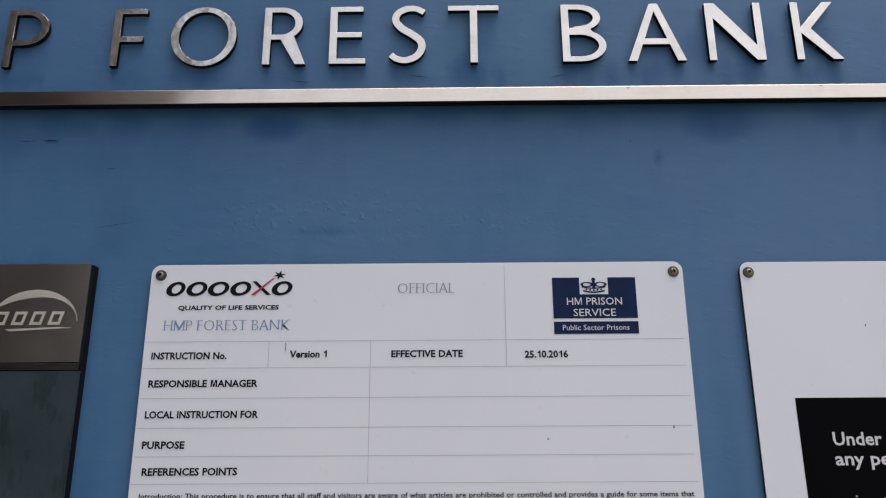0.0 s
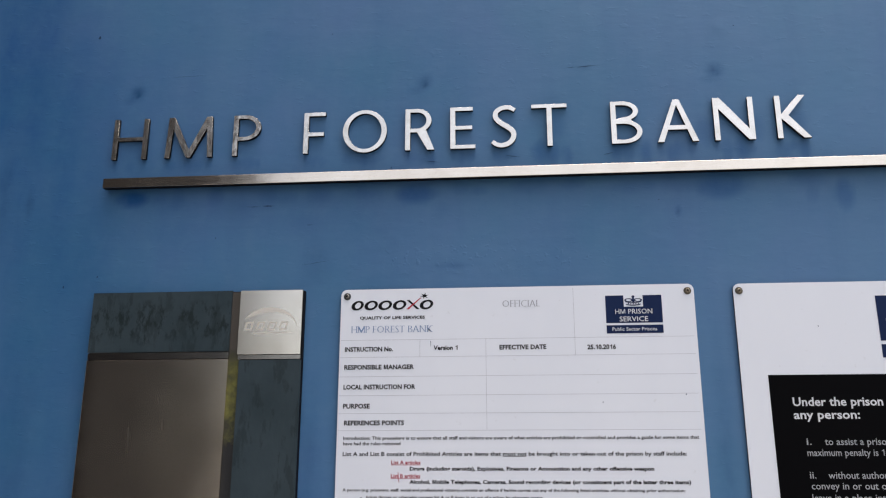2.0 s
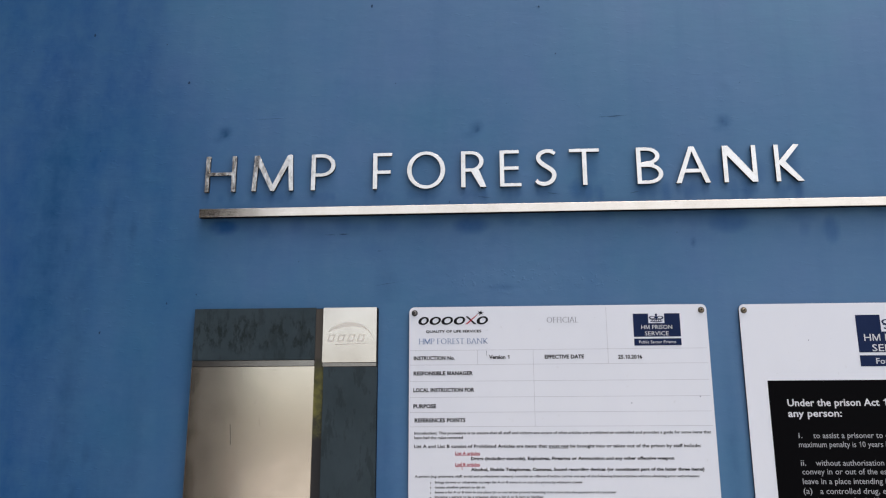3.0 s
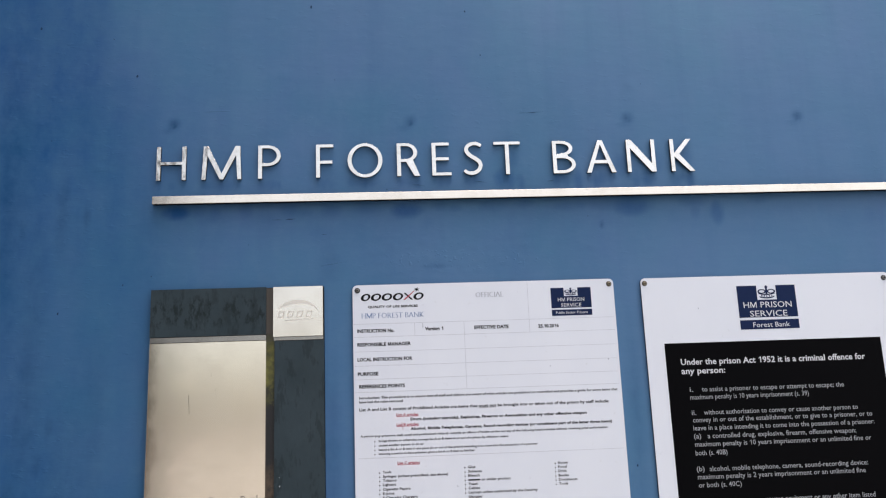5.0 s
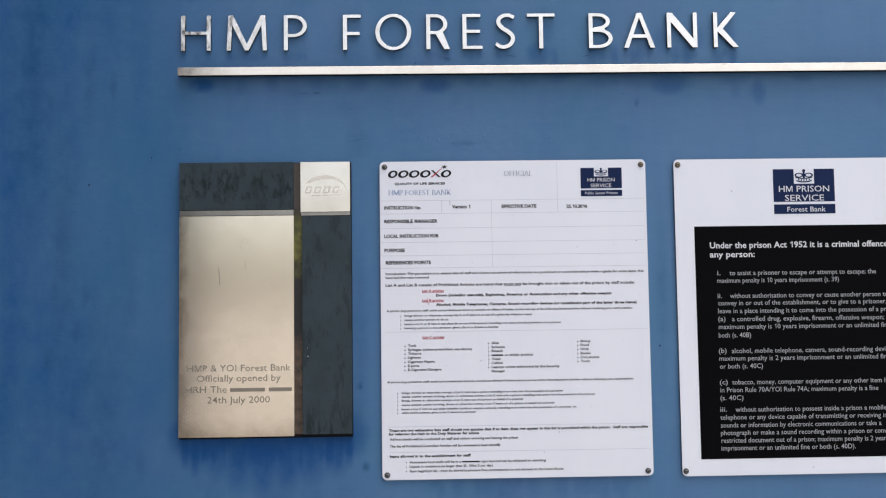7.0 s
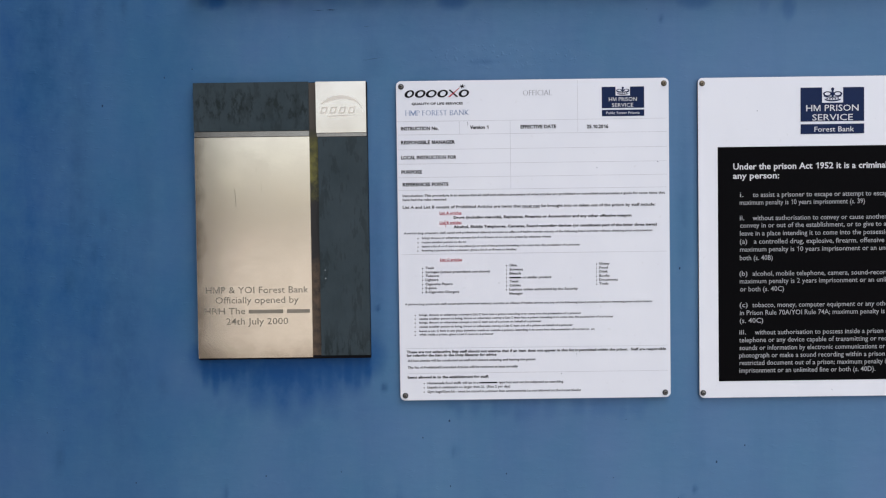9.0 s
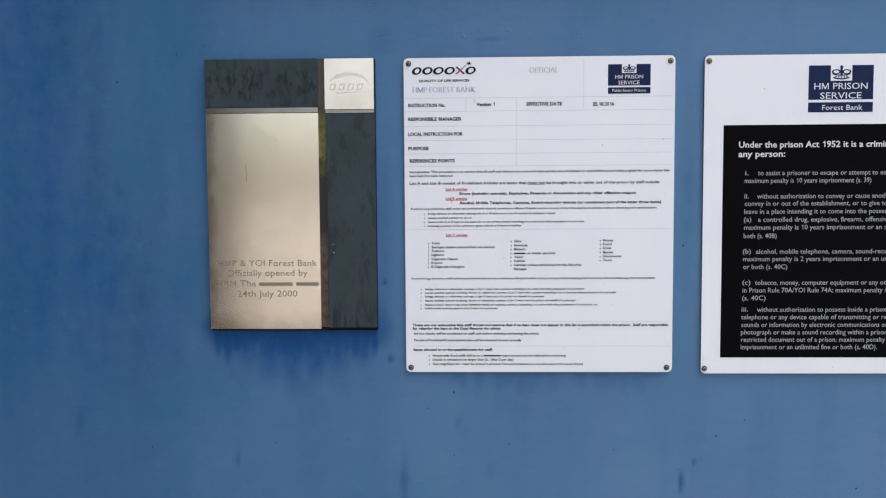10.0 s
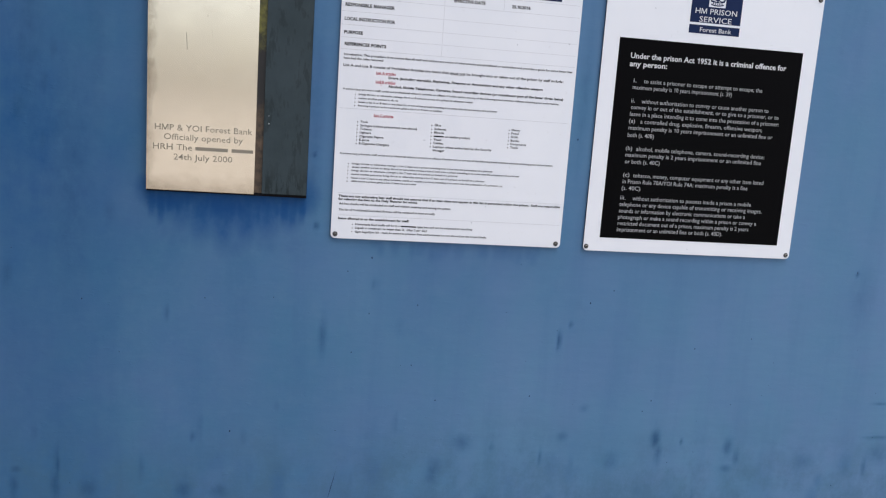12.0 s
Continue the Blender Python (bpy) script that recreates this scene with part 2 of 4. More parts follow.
TARNISHED = Mat("tarnished_brass_washer", (0.13, 0.11, 0.085), 0.5, 1.0).m
CORE = Mat("black_board_core", (0.03, 0.032, 0.038), 0.6).m
CHIP = printed("exposed_dark_chip", (0.016, 0.045, 0.100), 0.7)
RECESS = recess_strip()
CLADDING, UPPER_CLADDING = cladding("dark_cladding", 0.6), cladding("grey_cladding", 2.15)
PAVING = paving_grey()

# ---------------------------------------------------------------- mesh helpers


def mesh_of(name, bm, material):
    me = bpy.data.meshes.new(name)
    bm.to_mesh(me)
    bm.free()
    me.materials.append(material)
    return me


def part(name, bm, material, parent, label=""):
    """One mesh object under a thing or under a part."""
    ob = new(name, mesh_of(name, bm, material))
    ob.parent = parent
    return tagged(ob, label)


def block(x0, x1, y0, y1, z0, z1, bevel=0.0, segments=2):
    bm = bmesh.new()
    bmesh.ops.create_cube(bm, size=1.0)
    for v in bm.verts:
        v.co = Vector(((x0 + x1) / 2 + v.co.x * (x1 - x0), (y0 + y1) / 2 + v.co.y * (y1 - y0), (z0 + z1) / 2 + v.co.z * (z1 - z0)))
    if bevel:
        bmesh.ops.bevel(bm, geom=bm.edges[:], offset=bevel, segments=segments, affect="EDGES", profile=0.5)
    return bm


def slab(outline, y_back, y_front, bevel=0.0):
    """A flat piece: a convex or simple outline of (x, z), from y_back out to y_front."""
    bm = bmesh.new()
    face = bm.faces.new([bm.verts.new((x, y_front, z)) for x, z in outline])
    face.normal_update()
    if face.normal.y > 0:
        face.normal_flip()
    if y_back != y_front:
        out = bmesh.ops.extrude_face_region(bm, geom=[face])
        moved = [g for g in out["geom"] if isinstance(g, bmesh.types.BMVert)]
        for v in moved:
            v.co.y = y_back
        bmesh.ops.recalc_face_normals(bm, faces=bm.faces[:])
        if bevel:
            front = [e for e in bm.edges if all(abs(v.co.y - y_front) < 1e-6 for v in e.verts)]
            bmesh.ops.bevel(bm, geom=front, offset=bevel, segments=2, affect="EDGES", profile=0.5)
    return bm


def rounded(x0, x1, z0, z1, r, steps=6):
    pts = []
    for cx, cz, a in ((x1 - r, z1 - r, 0), (x0 + r, z1 - r, 90), (x0 + r, z0 + r, 180), (x1 - r, z0 + r, 270)):
        for i in range(steps + 1):
            b = radians(a + 90 * i / steps)
            pts.append((cx + r * math.cos(b), cz + r * math.sin(b)))
    return pts


def rect(x0, x1, z0, z1):
    return [(x0, z0), (x1, z0), (x1, z1), (x0, z1)]


def oval(cx, cz, rx, rz, a0=0.0, a1=360.0, n=24):
    return [(cx + rx * math.cos(radians(a0 + (a1 - a0) * i / n)), cz + rz * math.sin(radians(a0 + (a1 - a0) * i / n))) for i in range(n + (a1 - a0 < 360))]


def outline_mesh(name, loops, depth, bevel=0.0):
    """A solid from closed loops of (x, y), holes included, depth thick; it lies in XY."""
    cu = bpy.data.curves.new(name, "CURVE")
    cu.dimensions, cu.fill_mode = "2D", "BOTH"
    cu.extrude, cu.bevel_depth, cu.bevel_resolution, cu.offset = max(depth / 2 - bevel, 0), bevel, 1, -bevel
    for loop in loops:
        sp = cu.splines.new("POLY")
        sp.points.add(len(loop) - 1)
        for p, (x, y) in zip(sp.points, loop):
            p.co = (x, y, 0, 1)
        sp.use_cyclic_u = True
    ob = new("outline", cu)
    bpy.context.view_layer.update()
    me = bpy.data.meshes.new_from_object(ob.evaluated_get(bpy.context.evaluated_depsgraph_get()))
    bpy.data.objects.remove(ob)
    bpy.data.curves.remove(cu)
    me.name = name
    return me


# ---------------------------------------------------------------- lettering: glyphs of the built-in font


def glyph_set(characters, weight, stroke):
    """Flat outlines of single characters, cap height 1, with their advance widths."""
    made = {}

    def text(body, offset):
        cu = bpy.data.curves.new("glyph", "FONT")
        cu.body, cu.size, cu.offset, cu.resolution_u, cu.fill_mode = body, 1.0, offset, 2, "FRONT"
        return new("glyph", cu)

    obs = {c: (text(c, weight), text("H" + c + "H", weight)) for c in characters}
    base = text("HH", weight)
    bpy.context.view_layer.update()
    deps = bpy.context.evaluated_depsgraph_get()

    def width(me):
        xs = [v.co.x for v in me.vertices]
        return max(xs) - min(xs)

    plain = bpy.data.meshes.new_from_object(base.evaluated_get(deps))
    low = max(0.0, min(v.co.y for v in plain.vertices))
    cap = max(v.co.y for v in plain.vertices) - low
    for c, (one, three) in obs.items():
        me, wide = (bpy.data.meshes.new_from_object(o.evaluated_get(deps)) for o in (one, three))
        verts = [(v.co.x / cap, (v.co.y - low) / cap) for v in me.vertices]
        faces = [tuple(p.vertices) for p in me.polygons]
        advance = (width(wide) - width(plain)) / cap
        if c == "M":  # drawn anew, since its joints fill up when made heavier
            a, w, k = 0.09, advance - 0.18, stroke
            verts = [(a, 0), (a + k, 0), (a + k, 0.78), (a + w / 2 - k / 2, 0), (a + w / 2 + k / 2, 0), (a + w - k, 0.78), (a + w - k, 0), (a + w, 0), (a + w, 1),
                     (a + w - k * 1.45, 1), (a + w / 2, 0.27), (a + k * 1.45, 1), (a, 1)]
            faces = [(0, 1, 2, 11, 12), (2, 3, 10, 11), (3, 4, 10), (4, 5, 9, 10), (5, 6, 7, 8, 9)]
        if c == "1":  # with its flag, as wide as the other figures
            k, advance = stroke, 0.76
            x = 0.40
            verts = [(x, 0), (x + k, 0), (x + k, 1), (x + k * 0.25, 1), (x, 0.90), (x, 0.90 - k * 1.15), (x - 0.26, 0.75 - k * 0.6), (x - 0.26, 0.75)]
            faces = [(0, 1, 2, 3, 4, 5), (4, 7, 6, 5)]
        made[c] = (verts, faces, advance)
    for pair in [*obs.values(), (base,)]:
        for o in pair:
            cu = o.data
            bpy.data.objects.remove(o)
            bpy.data.curves.remove(cu)
    return made


CHARS = "ABCDEFGHIJKLMNOPQRSTUVWXYZabcdefghijklmnopqrstuvwxyz0123456789.,:;()/-&"
LIGHT = glyph_set(CHARS, 0.004, 0.12)
MEDIUM, BOLD = glyph_set(CHARS, 0.019, 0.16), glyph_set(CHARS, 0.031, 0.21)
# serif capitals: thin strokes, upright ones widened sideways in layers a tenth of a millimetre apart
THIN = glyph_set("HMPFORESTBANKICLU", -0.031, 0.05)
# serifs: where a letter's strokes end, as (side, foot or head)
ENDS = {"H": "lLrR", "M": "lLrR", "P": "lL", "F": "lL", "R": "lLr", "E": "lL", "T": "c", "B": "lL", "A": "lr", "N": "lLR", "K": "lLrR", "I": "cC", "L": "lL"}
for c, (verts, faces, advance) in THIN.items():
    x0, x1 = min(v[0] for v in verts), max(v[0] for v in verts)
    flat, polys = verts[:], faces[:]
    for layer, shift in ((1, 0.040), (2, 0.078)):
        n = len(verts)
        verts += [(u + shift, v, 0.0001 * layer) for u, v in flat]
        faces += [tuple(i + n for i in p) for p in polys]
    for end in ENDS.get(c, ""):
        x = {"l": x0 + 0.07, "r": x1 + 0.01, "c": (x0 + x1) / 2 + 0.04}[end.lower()]
        y = 0.0 if end.islower() else 0.96
        n = len(verts)
        verts += [(x - 0.16, y, 0.0003), (x + 0.16, y, 0.0003), (x + 0.16, y + 0.04, 0.0003), (x - 0.16, y + 0.04, 0.0003)]
        faces.append((n, n + 1, n + 2, n + 3))

ink_mid, ink_bold = (MEDIUM, INK), (BOLD, INK)
red, white_bold, white_mid = (MEDIUM, RED_INK), (MEDIUM, WHITE_INK), (LIGHT, SOFT_WHITE)
white_plain = (LIGHT, WHITE_INK)
pale_blue_serif, grey_serif, engraved = (THIN, BLUE_INK), (THIN, GREY_INK), (LIGHT, ENGRAVED)


def put_line(parent, words, x0, x1, z, cap, style, y=None, name="printed_line", by_word=False):
    """One printed line from x0 to x1 with its baseline at z. [word]: a plain bar; *words*: underlined."""
    glyphs, material = style
    y = BOARD_FRONT - 0.0005 if y is None else y
    verts, faces, pen, bars, marks, start, cuts = [], [], 0.0, [], [], None, []
    for c in words:
        if c == "[":
            start = pen
        elif c == "]":
            bars.append((start, pen - 0.1, 0.08, 0.66))
            start = None
        elif c == "*":
            marks.append(pen)
        elif c == " ":
            pen += 0.42
            cuts.append((len(verts), len(faces)))
        else:
            shape, polys, advance = glyphs[c]
            if start is None:
                n = len(verts)
                verts += [(pen + p[0], *p[1:]) for p in shape]
                faces += [tuple(i + n for i in p) for p in polys]
            pen += advance
    for a, b in zip(marks[::2], marks[1::2]):
        bars.append((a, b - 0.1, -0.24, -0.12))
    for a, b, lo, hi in bars:
        n = len(verts)
        verts += [(a, lo), (b, lo), (b, hi), (a, hi)]
        faces.append((n, n + 1, n + 2, n + 3))
    left = min(v[0] for v in verts)
    k = (x1 - x0) / (max(v[0] for v in verts) - left)
    points = [(x0 + (p[0] - left) * k, y - sum(p[2:]), z + p[1] * cap) for p in verts]
    # one mesh for the line, or one for each word of large print
    cuts = [(0, 0), *(cuts if by_word else []), (len(points), len(faces))]
    for (v0, f0), (v1, f1) in zip(cuts, cuts[1:]):
        if v1 > v0:
            me = bpy.data.meshes.new(name)
            me.from_pydata(points[v0:v1], [], [tuple(i - v0 for i in p) for p in faces[f0:f1]])
            me.materials.append(material)
            ob = new(name, me)
            ob.parent = parent
    return ob


def put_dot(parent, x, z, r):
    return part("bullet", slab(oval(x, z, r, r, n=10), BOARD_FRONT - 0.0005, BOARD_FRONT - 0.0005), INK, parent)


def put_flat(parent, name, outline, material, lift=0.0004, label=""):
    """A flat printed shape on a board."""
    return part(name, slab(outline, BOARD_FRONT - lift, BOARD_FRONT - lift), material, parent, label)


# ---------------------------------------------------------------- the setting
BOARD_FRONT = -0.0052
LETTER_SPANS = ((-0.7330, -0.6695), (-0.6355, -0.5495), (-0.5133, -0.4638), (-0.3865, -0.3480), (-0.3170, -0.2395), (-0.2072, -0.1565), (-0.1290, -0.0860),
                (-0.0580, -0.0146), (0.0110, 0.0711), (0.1447, 0.1963), (0.2209, 0.2886), (0.3152, 0.3810), (0.4168, 0.4712))
WALL_LEFT, WALL_RIGHT, WALL_TOP = -4.0, 6.0, 5.0


def wall_with_wear():
    """The painted wall: a fine sheet where it is seen, with its wear and painted light fall-off as attributes of the
    painted surface, and plain round it.
    """
    xs = np.concatenate([[WALL_LEFT, -2.4, -1.6], np.arange(-1.30, 1.50, 0.007), [1.6, 2.4, WALL_RIGHT]])
    zs = np.concatenate([[0.0, 0.2], np.arange(0.36, 2.72, 0.007), [2.9, 3.6, WALL_TOP]])
    X, Z = np.meshgrid(xs, zs)
    rng = np.random.default_rng(7)
    grime, sheltered_shaded, lift, lit_paleness, damp, blister = (np.zeros_like(X) for _ in range(6))

    def blob(field, x, z, rx, rz, amount, power=2.0):
        d = ((X - x) / rx) ** 2 + ((Z - z) / rz) ** 2
        np.maximum(field, amount * np.exp(-d ** (power / 2)), out=field)

    # light fall-off put into colour: bluer left, paler right, in soft ragged patches
    ragged = sum(a * np.sin(X * kx + Z * kz + p) for a, kx, kz, p in ((0.30, 5.1, 2.3, 0.4), (0.25, 11.0, -3.1, 1.9), (0.25, 3.3, 6.7, 2.6), (0.2, 17.0, 4.4, 0.8)))
    rightward = np.clip((X + 0.55 + 0.25 * ragged) / 1.1, 0, 1)
    lit_paleness += 0.54 * rightward * rightward * (3 - 2 * rightward) * (0.85 + 0.3 * ragged)
    lit_paleness *= 1.0 - 0.52 * np.clip((Z - 1.1) / 0.85, 0, 1)
    lit_paleness += rightward * (0.36 * np.clip((Z - 2.18) / 0.30, 0, 1) + 0.12 * np.clip((1.0 - Z) / 0.3, 0, 1)) * (0.8 + 0.4 * ragged)
    lit_paleness += 0.16 * np.clip((Z - 2.22) / 0.25, 0, 1) * (0.8 + 0.4 * ragged)
    kept_shaded = np.clip((-0.55 + 0.12 * np.clip((1.5 - Z) / 0.5, 0, 1) - X + 0.16 * ragged) / 0.5, 0, 1)
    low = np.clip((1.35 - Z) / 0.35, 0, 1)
    sheltered_shaded += (0.60 - 0.24 * low) * kept_shaded * kept_shaded * (3 - 2 * kept_shaded) * (0.90 + (0.11 - 0.05 * low) * np.sin(X * 61 + 1.5 * np.sin(Z * 7)) * np.sin(X * 23 + Z))
    # a bluer band from the rail down to the notices
    under_rail = np.clip((Z - 1.79 - 0.03 * ragged) / 0.12, 0, 1) * (Z < 2.005)
    sheltered_shaded += 0.17 * under_rail * np.clip((X + 0.45) / 0.5, 0, 1) * (0.8 + 0.3 * ragged)
    # four filled fixing holes above the letters
    for x, deep in ((-0.699, 0.50), (-0.176, 0.42), (0.326, 0.50), (0.731, 0.50)):
        blob(grime, x, 2.187, 0.013, 0.013, deep)
        blob(grime, x + 0.002, 2.183, 0.005, 0.006, deep + 0.35)
        blob(grime, x - 0.012, 2.171, 0.016, 0.007, deep * 0.5)
        blob(lift, x, 2.187, 0.012, 0.012, -0.0012)
    # deep blue where the rail and the plaque keep the weather off
    for x, z, rx, rz, a in ((-0.690, 1.983, 0.034, 0.017, 0.85), (-0.188, 1.979, 0.038, 0.020, 0.58), (0.514, 1.958, 0.018, 0.034, 0.42), (0.463, 1.964, 0.014, 0.028, 0.28), (0.318, 1.980, 0.05, 0.028, 0.50)):
        blob(sheltered_shaded, x, z, rx, rz, a, 4.0)
    for x, rz, a in ((-0.725, 0.040, 0.7), (-0.69, 0.062, 0.75), (-0.655, 0.080, 0.8), (-0.61, 0.098, 0.9), (-0.56, 0.110, 0.95), (-0.51, 0.095, 0.95), (-0.46, 0.088, 0.9), (-0.41, 0.070, 0.8), (-0.38, 0.042, 0.7)):
        blob(sheltered_shaded, x, 1.236, 0.042, rz * 1.2, a, 3.0)
    for i in range(40):
        blob(sheltered_shaded, rng.uniform(-0.70, 0.95), 1.965 - rng.uniform(0, 0.04), rng.uniform(0.03, 0.09), rng.uniform(0.03, 0.06), rng.uniform(0.08, 0.20))
        blob(sheltered_shaded, rng.uniform(-0.70, -0.40), 1.20 - rng.uniform(0, 0.09), rng.uniform(0.015, 0.04), rng.uniform(0.02, 0.05), rng.uniform(0.10, 0.34))
    for x in np.linspace(-0.722, -0.382, 18):
        blob(sheltered_shaded, x, 1.236, 0.016, rng.uniform(0.056, 0.085), 1.0, 4.0)
    for i in range(26):
        blob(sheltered_shaded, rng.uniform(-0.29, 0.24), 1.135 - rng.uniform(0, 0.02), rng.uniform(0.01, 0.03), rng.uniform(0.015, 0.05), 0.3)
        blob(sheltered_shaded, rng.uniform(-0.70, 0.70), 1.99 - rng.uniform(0, 0.012), rng.uniform(0.02, 0.05), rng.uniform(0.012, 0.03), 0.32)
    # rain shadows of the letters, down to the rail, stronger towards the weather side
    for x0, x1 in LETTER_SPANS:
        for k in range(4):
            blob(sheltered_shaded, x0 + (x1 - x0) * rng.uniform(0.1, 1.1), rng.uniform(2.036, 2.052), rng.uniform(0.008, 0.018), rng.uniform(0.016, 0.028), rng.uniform(0.10, 0.24) + 0.22 * (x0 > -0.05), 3.0)
    # bluer patches beside the T, K, A and N
    for x, z in ((0.052, 2.094), (0.455, 2.085), (0.300, 2.075), (0.385, 2.080)):
        blob(sheltered_shaded, x, z, 0.020, 0.034, 0.30, 3.0)
    # ragged darker paint along the foot of the wall
    for i in range(46):
        blob(sheltered_shaded, rng.uniform(-1.25, 1.40), rng.uniform(0.38, 0.57), rng.uniform(0.012, 0.045), rng.uniform(0.025, 0.075), rng.uniform(0.14, 0.34))
    for x0, x1 in LETTER_SPANS:
        for k in range(5):
            blob(sheltered_shaded, x0 + (x1 - x0) * (k + 0.5) / 5, 2.046 - rng.uniform(0, 0.006), (x1 - x0) * 0.16, rng.uniform(0.010, 0.017), rng.uniform(0.22, 0.38), 3.0)
    # spots low on the wall
    low_spots = ((-0.317, 0.896, 0.010, 0.050, 0.36), (0.284, 0.898, 0.0055, 0.024, 0.72), (0.281, 0.880, 0.004, 0.008, 0.50), (0.312, 0.942, 0.005, 0.009, 0.45),
                 (0.578, 0.634, 0.013, 0.026, 0.52), (0.590, 0.590, 0.010, 0.034, 0.36), (0.654, 0.625, 0.005, 0.010, 0.45), (0.790, 0.612, 0.013, 0.026, 0.42),
                 (0.819, 0.579, 0.008, 0.022, 0.42), (0.792, 0.548, 0.018, 0.010, 0.34), (0.319, 0.638, 0.016, 0.014, 0.30), (0.262, 0.582, 0.005, 0.024, 0.42),
                 (0.051, 0.621, 0.030, 0.022, 0.26), (0.129, 0.609, 0.006, 0.012, 0.30), (0.369, 0.717, 0.014, 0.012, 0.22))
    left_spots = ((-0.930, 0.560, 0.006, 0.050, 0.46), (-0.934, 0.510, 0.011, 0.040, 0.40), (-0.620, 0.634, 0.006, 0.012, 0.40), (-0.640, 0.495, 0.020, 0.022, 0.34),
                  (-0.554, 0.490, 0.020, 0.020, 0.30), (-0.739, 0.555, 0.007, 0.030, 0.24), (-1.029, 0.503, 0.012, 0.030, 0.36), (-1.022, 0.552, 0.012, 0.008, 0.34),
                  (-0.862, 0.500, 0.022, 0.030, 0.32), (-0.197, 1.029, 0.014, 0.022, 0.15), (-0.130, 0.930, 0.014, 0.030, 0.12), (-0.022, 0.538, 0.022, 0.040, 0.28),
                  (-0.201, 1.029, 0.005, 0.016, 0.26), (-0.685, 0.945, 0.006, 0.020, 0.30), (-1.036, 1.023, 0.012, 0.030, 0.30), (-0.814, 1.180, 0.014, 0.030, 0.20))
    far_spots = ((1.124, 1.039, 0.040, 0.090, 0.16), (1.101, 1.102, 0.006, 0.008, 0.55), (1.234, 0.739, 0.030, 0.005, 0.34), (1.239, 0.639, 0.045, 0.006, 0.34),
                 (1.212, 0.556, 0.008, 0.030, 0.36), (1.250, 0.590, 0.040, 0.030, 0.24), (1.027, 0.568, 0.030, 0.030, 0.20), (0.458, 0.569, 0.022, 0.030, 0.24))
    # smudges round the plaque and the notices
    smudges = ((-0.354, 1.860, 0.030, 0.045, 0.15), (-0.345, 1.868, 0.012, 0.020, 0.20), (-0.355, 1.44, 0.018, 0.22, 0.22), (0.290, 1.52, 0.016, 0.20, 0.18),
               (-0.357, 1.335, 0.006, 0.009, 0.6), (-0.345, 1.167, 0.006, 0.010, 0.6), (0.247, 1.936, 0.005, 0.008, 0.38), (-0.127, 1.851, 0.03, 0.006, 0.25))
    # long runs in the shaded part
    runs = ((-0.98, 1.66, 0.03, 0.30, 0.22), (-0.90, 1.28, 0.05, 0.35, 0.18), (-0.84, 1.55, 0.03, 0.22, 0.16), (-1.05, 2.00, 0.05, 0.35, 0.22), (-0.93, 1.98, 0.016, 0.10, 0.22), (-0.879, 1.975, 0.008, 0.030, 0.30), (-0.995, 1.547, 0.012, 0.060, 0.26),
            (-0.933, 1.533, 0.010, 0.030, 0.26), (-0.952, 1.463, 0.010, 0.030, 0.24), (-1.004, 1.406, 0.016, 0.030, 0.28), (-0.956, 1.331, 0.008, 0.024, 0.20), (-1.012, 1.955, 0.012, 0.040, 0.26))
    for marks in (low_spots, left_spots, far_spots, smudges, runs):
        for x, z, rx, rz, a in marks:
            blob(grime, x, z, rx, rz, min(a * 1.1, 0.85))
    for i in range(16):
        x, z = rng.uniform(-1.2, 1.35), rng.uniform(0.42, 0.72)
        blob(grime, x, z, rng.uniform(0.003, 0.010), rng.uniform(0.012, 0.04), rng.uniform(0.06, 0.20))
        blob(sheltered_shaded, rng.uniform(-1.2, 1.35), rng.uniform(0.40, 0.64), rng.uniform(0.03, 0.09), rng.uniform(0.03, 0.07), rng.uniform(0.08, 0.22))
    damp += 0.62 * np.clip((0.70 + 0.05 * ragged - Z) / 0.16, 0, 1)
    # blistered paint over the rules notice, and gentle trowel waves
    for x, z, rx, rz in ((-0.10, 1.872, 0.09, 0.030), (-0.06, 1.862, 0.05, 0.022), (-0.20, 1.868, 0.05, 0.022), (0.06, 1.862, 0.07, 0.016)):
        blob(blister, x, z, rx, rz, 0.95, 3.0)
    for i in range(150):
        x, z = rng.normal(-0.115, 0.07), rng.normal(1.868, 0.018)
        if 1.83 < z < 1.92:
            blob(lift, x, z, rng.uniform(0.004, 0.010), rng.uniform(0.0035, 0.007), rng.uniform(0.0003, 0.0008))
    for i in range(60):
        blob(lift, rng.uniform(-1.2, 1.3), rng.uniform(0.45, 2.6), rng.uniform(0.004, 0.012), rng.uniform(0.003, 0.012), rng.uniform(-0.0006, 0.0009))
    lift += 0.0005 * np.sin(X * 9.0 + 2 * np.sin(Z * 5.0)) * np.sin(Z * 7.0 + 1.3)
    seen = (np.abs(X) < 1.5) & (Z > 0.4) & (Z < 2.7)
    lift = np.where(seen, lift, 0.0) - 0.0012
    lift = np.minimum(lift, 0.0004)
    w, h = len(xs), len(zs)
    verts = np.column_stack([X.ravel(), -lift.ravel(), Z.ravel()])
    i = (np.arange(h - 1)[:, None] * w + np.arange(w - 1)[None, :]).ravel()
    faces = np.column_stack([i, i + 1, i + w + 1, i + w])
    # the back and the edges of the wall, 0.3 m thick
    n = len(verts)
    box = np.array([(x, y, z) for x in (WALL_LEFT, WALL_RIGHT) for y in (0.0012, 0.3) for z in (0.0, WALL_TOP)])
    rest = [(1, 3, 7, 5), (0, 4, 6, 2), (0, 2, 3, 1), (4, 5, 7, 6), (2, 6, 7, 3)]
    me = bpy.data.meshes.new("wall_sign")
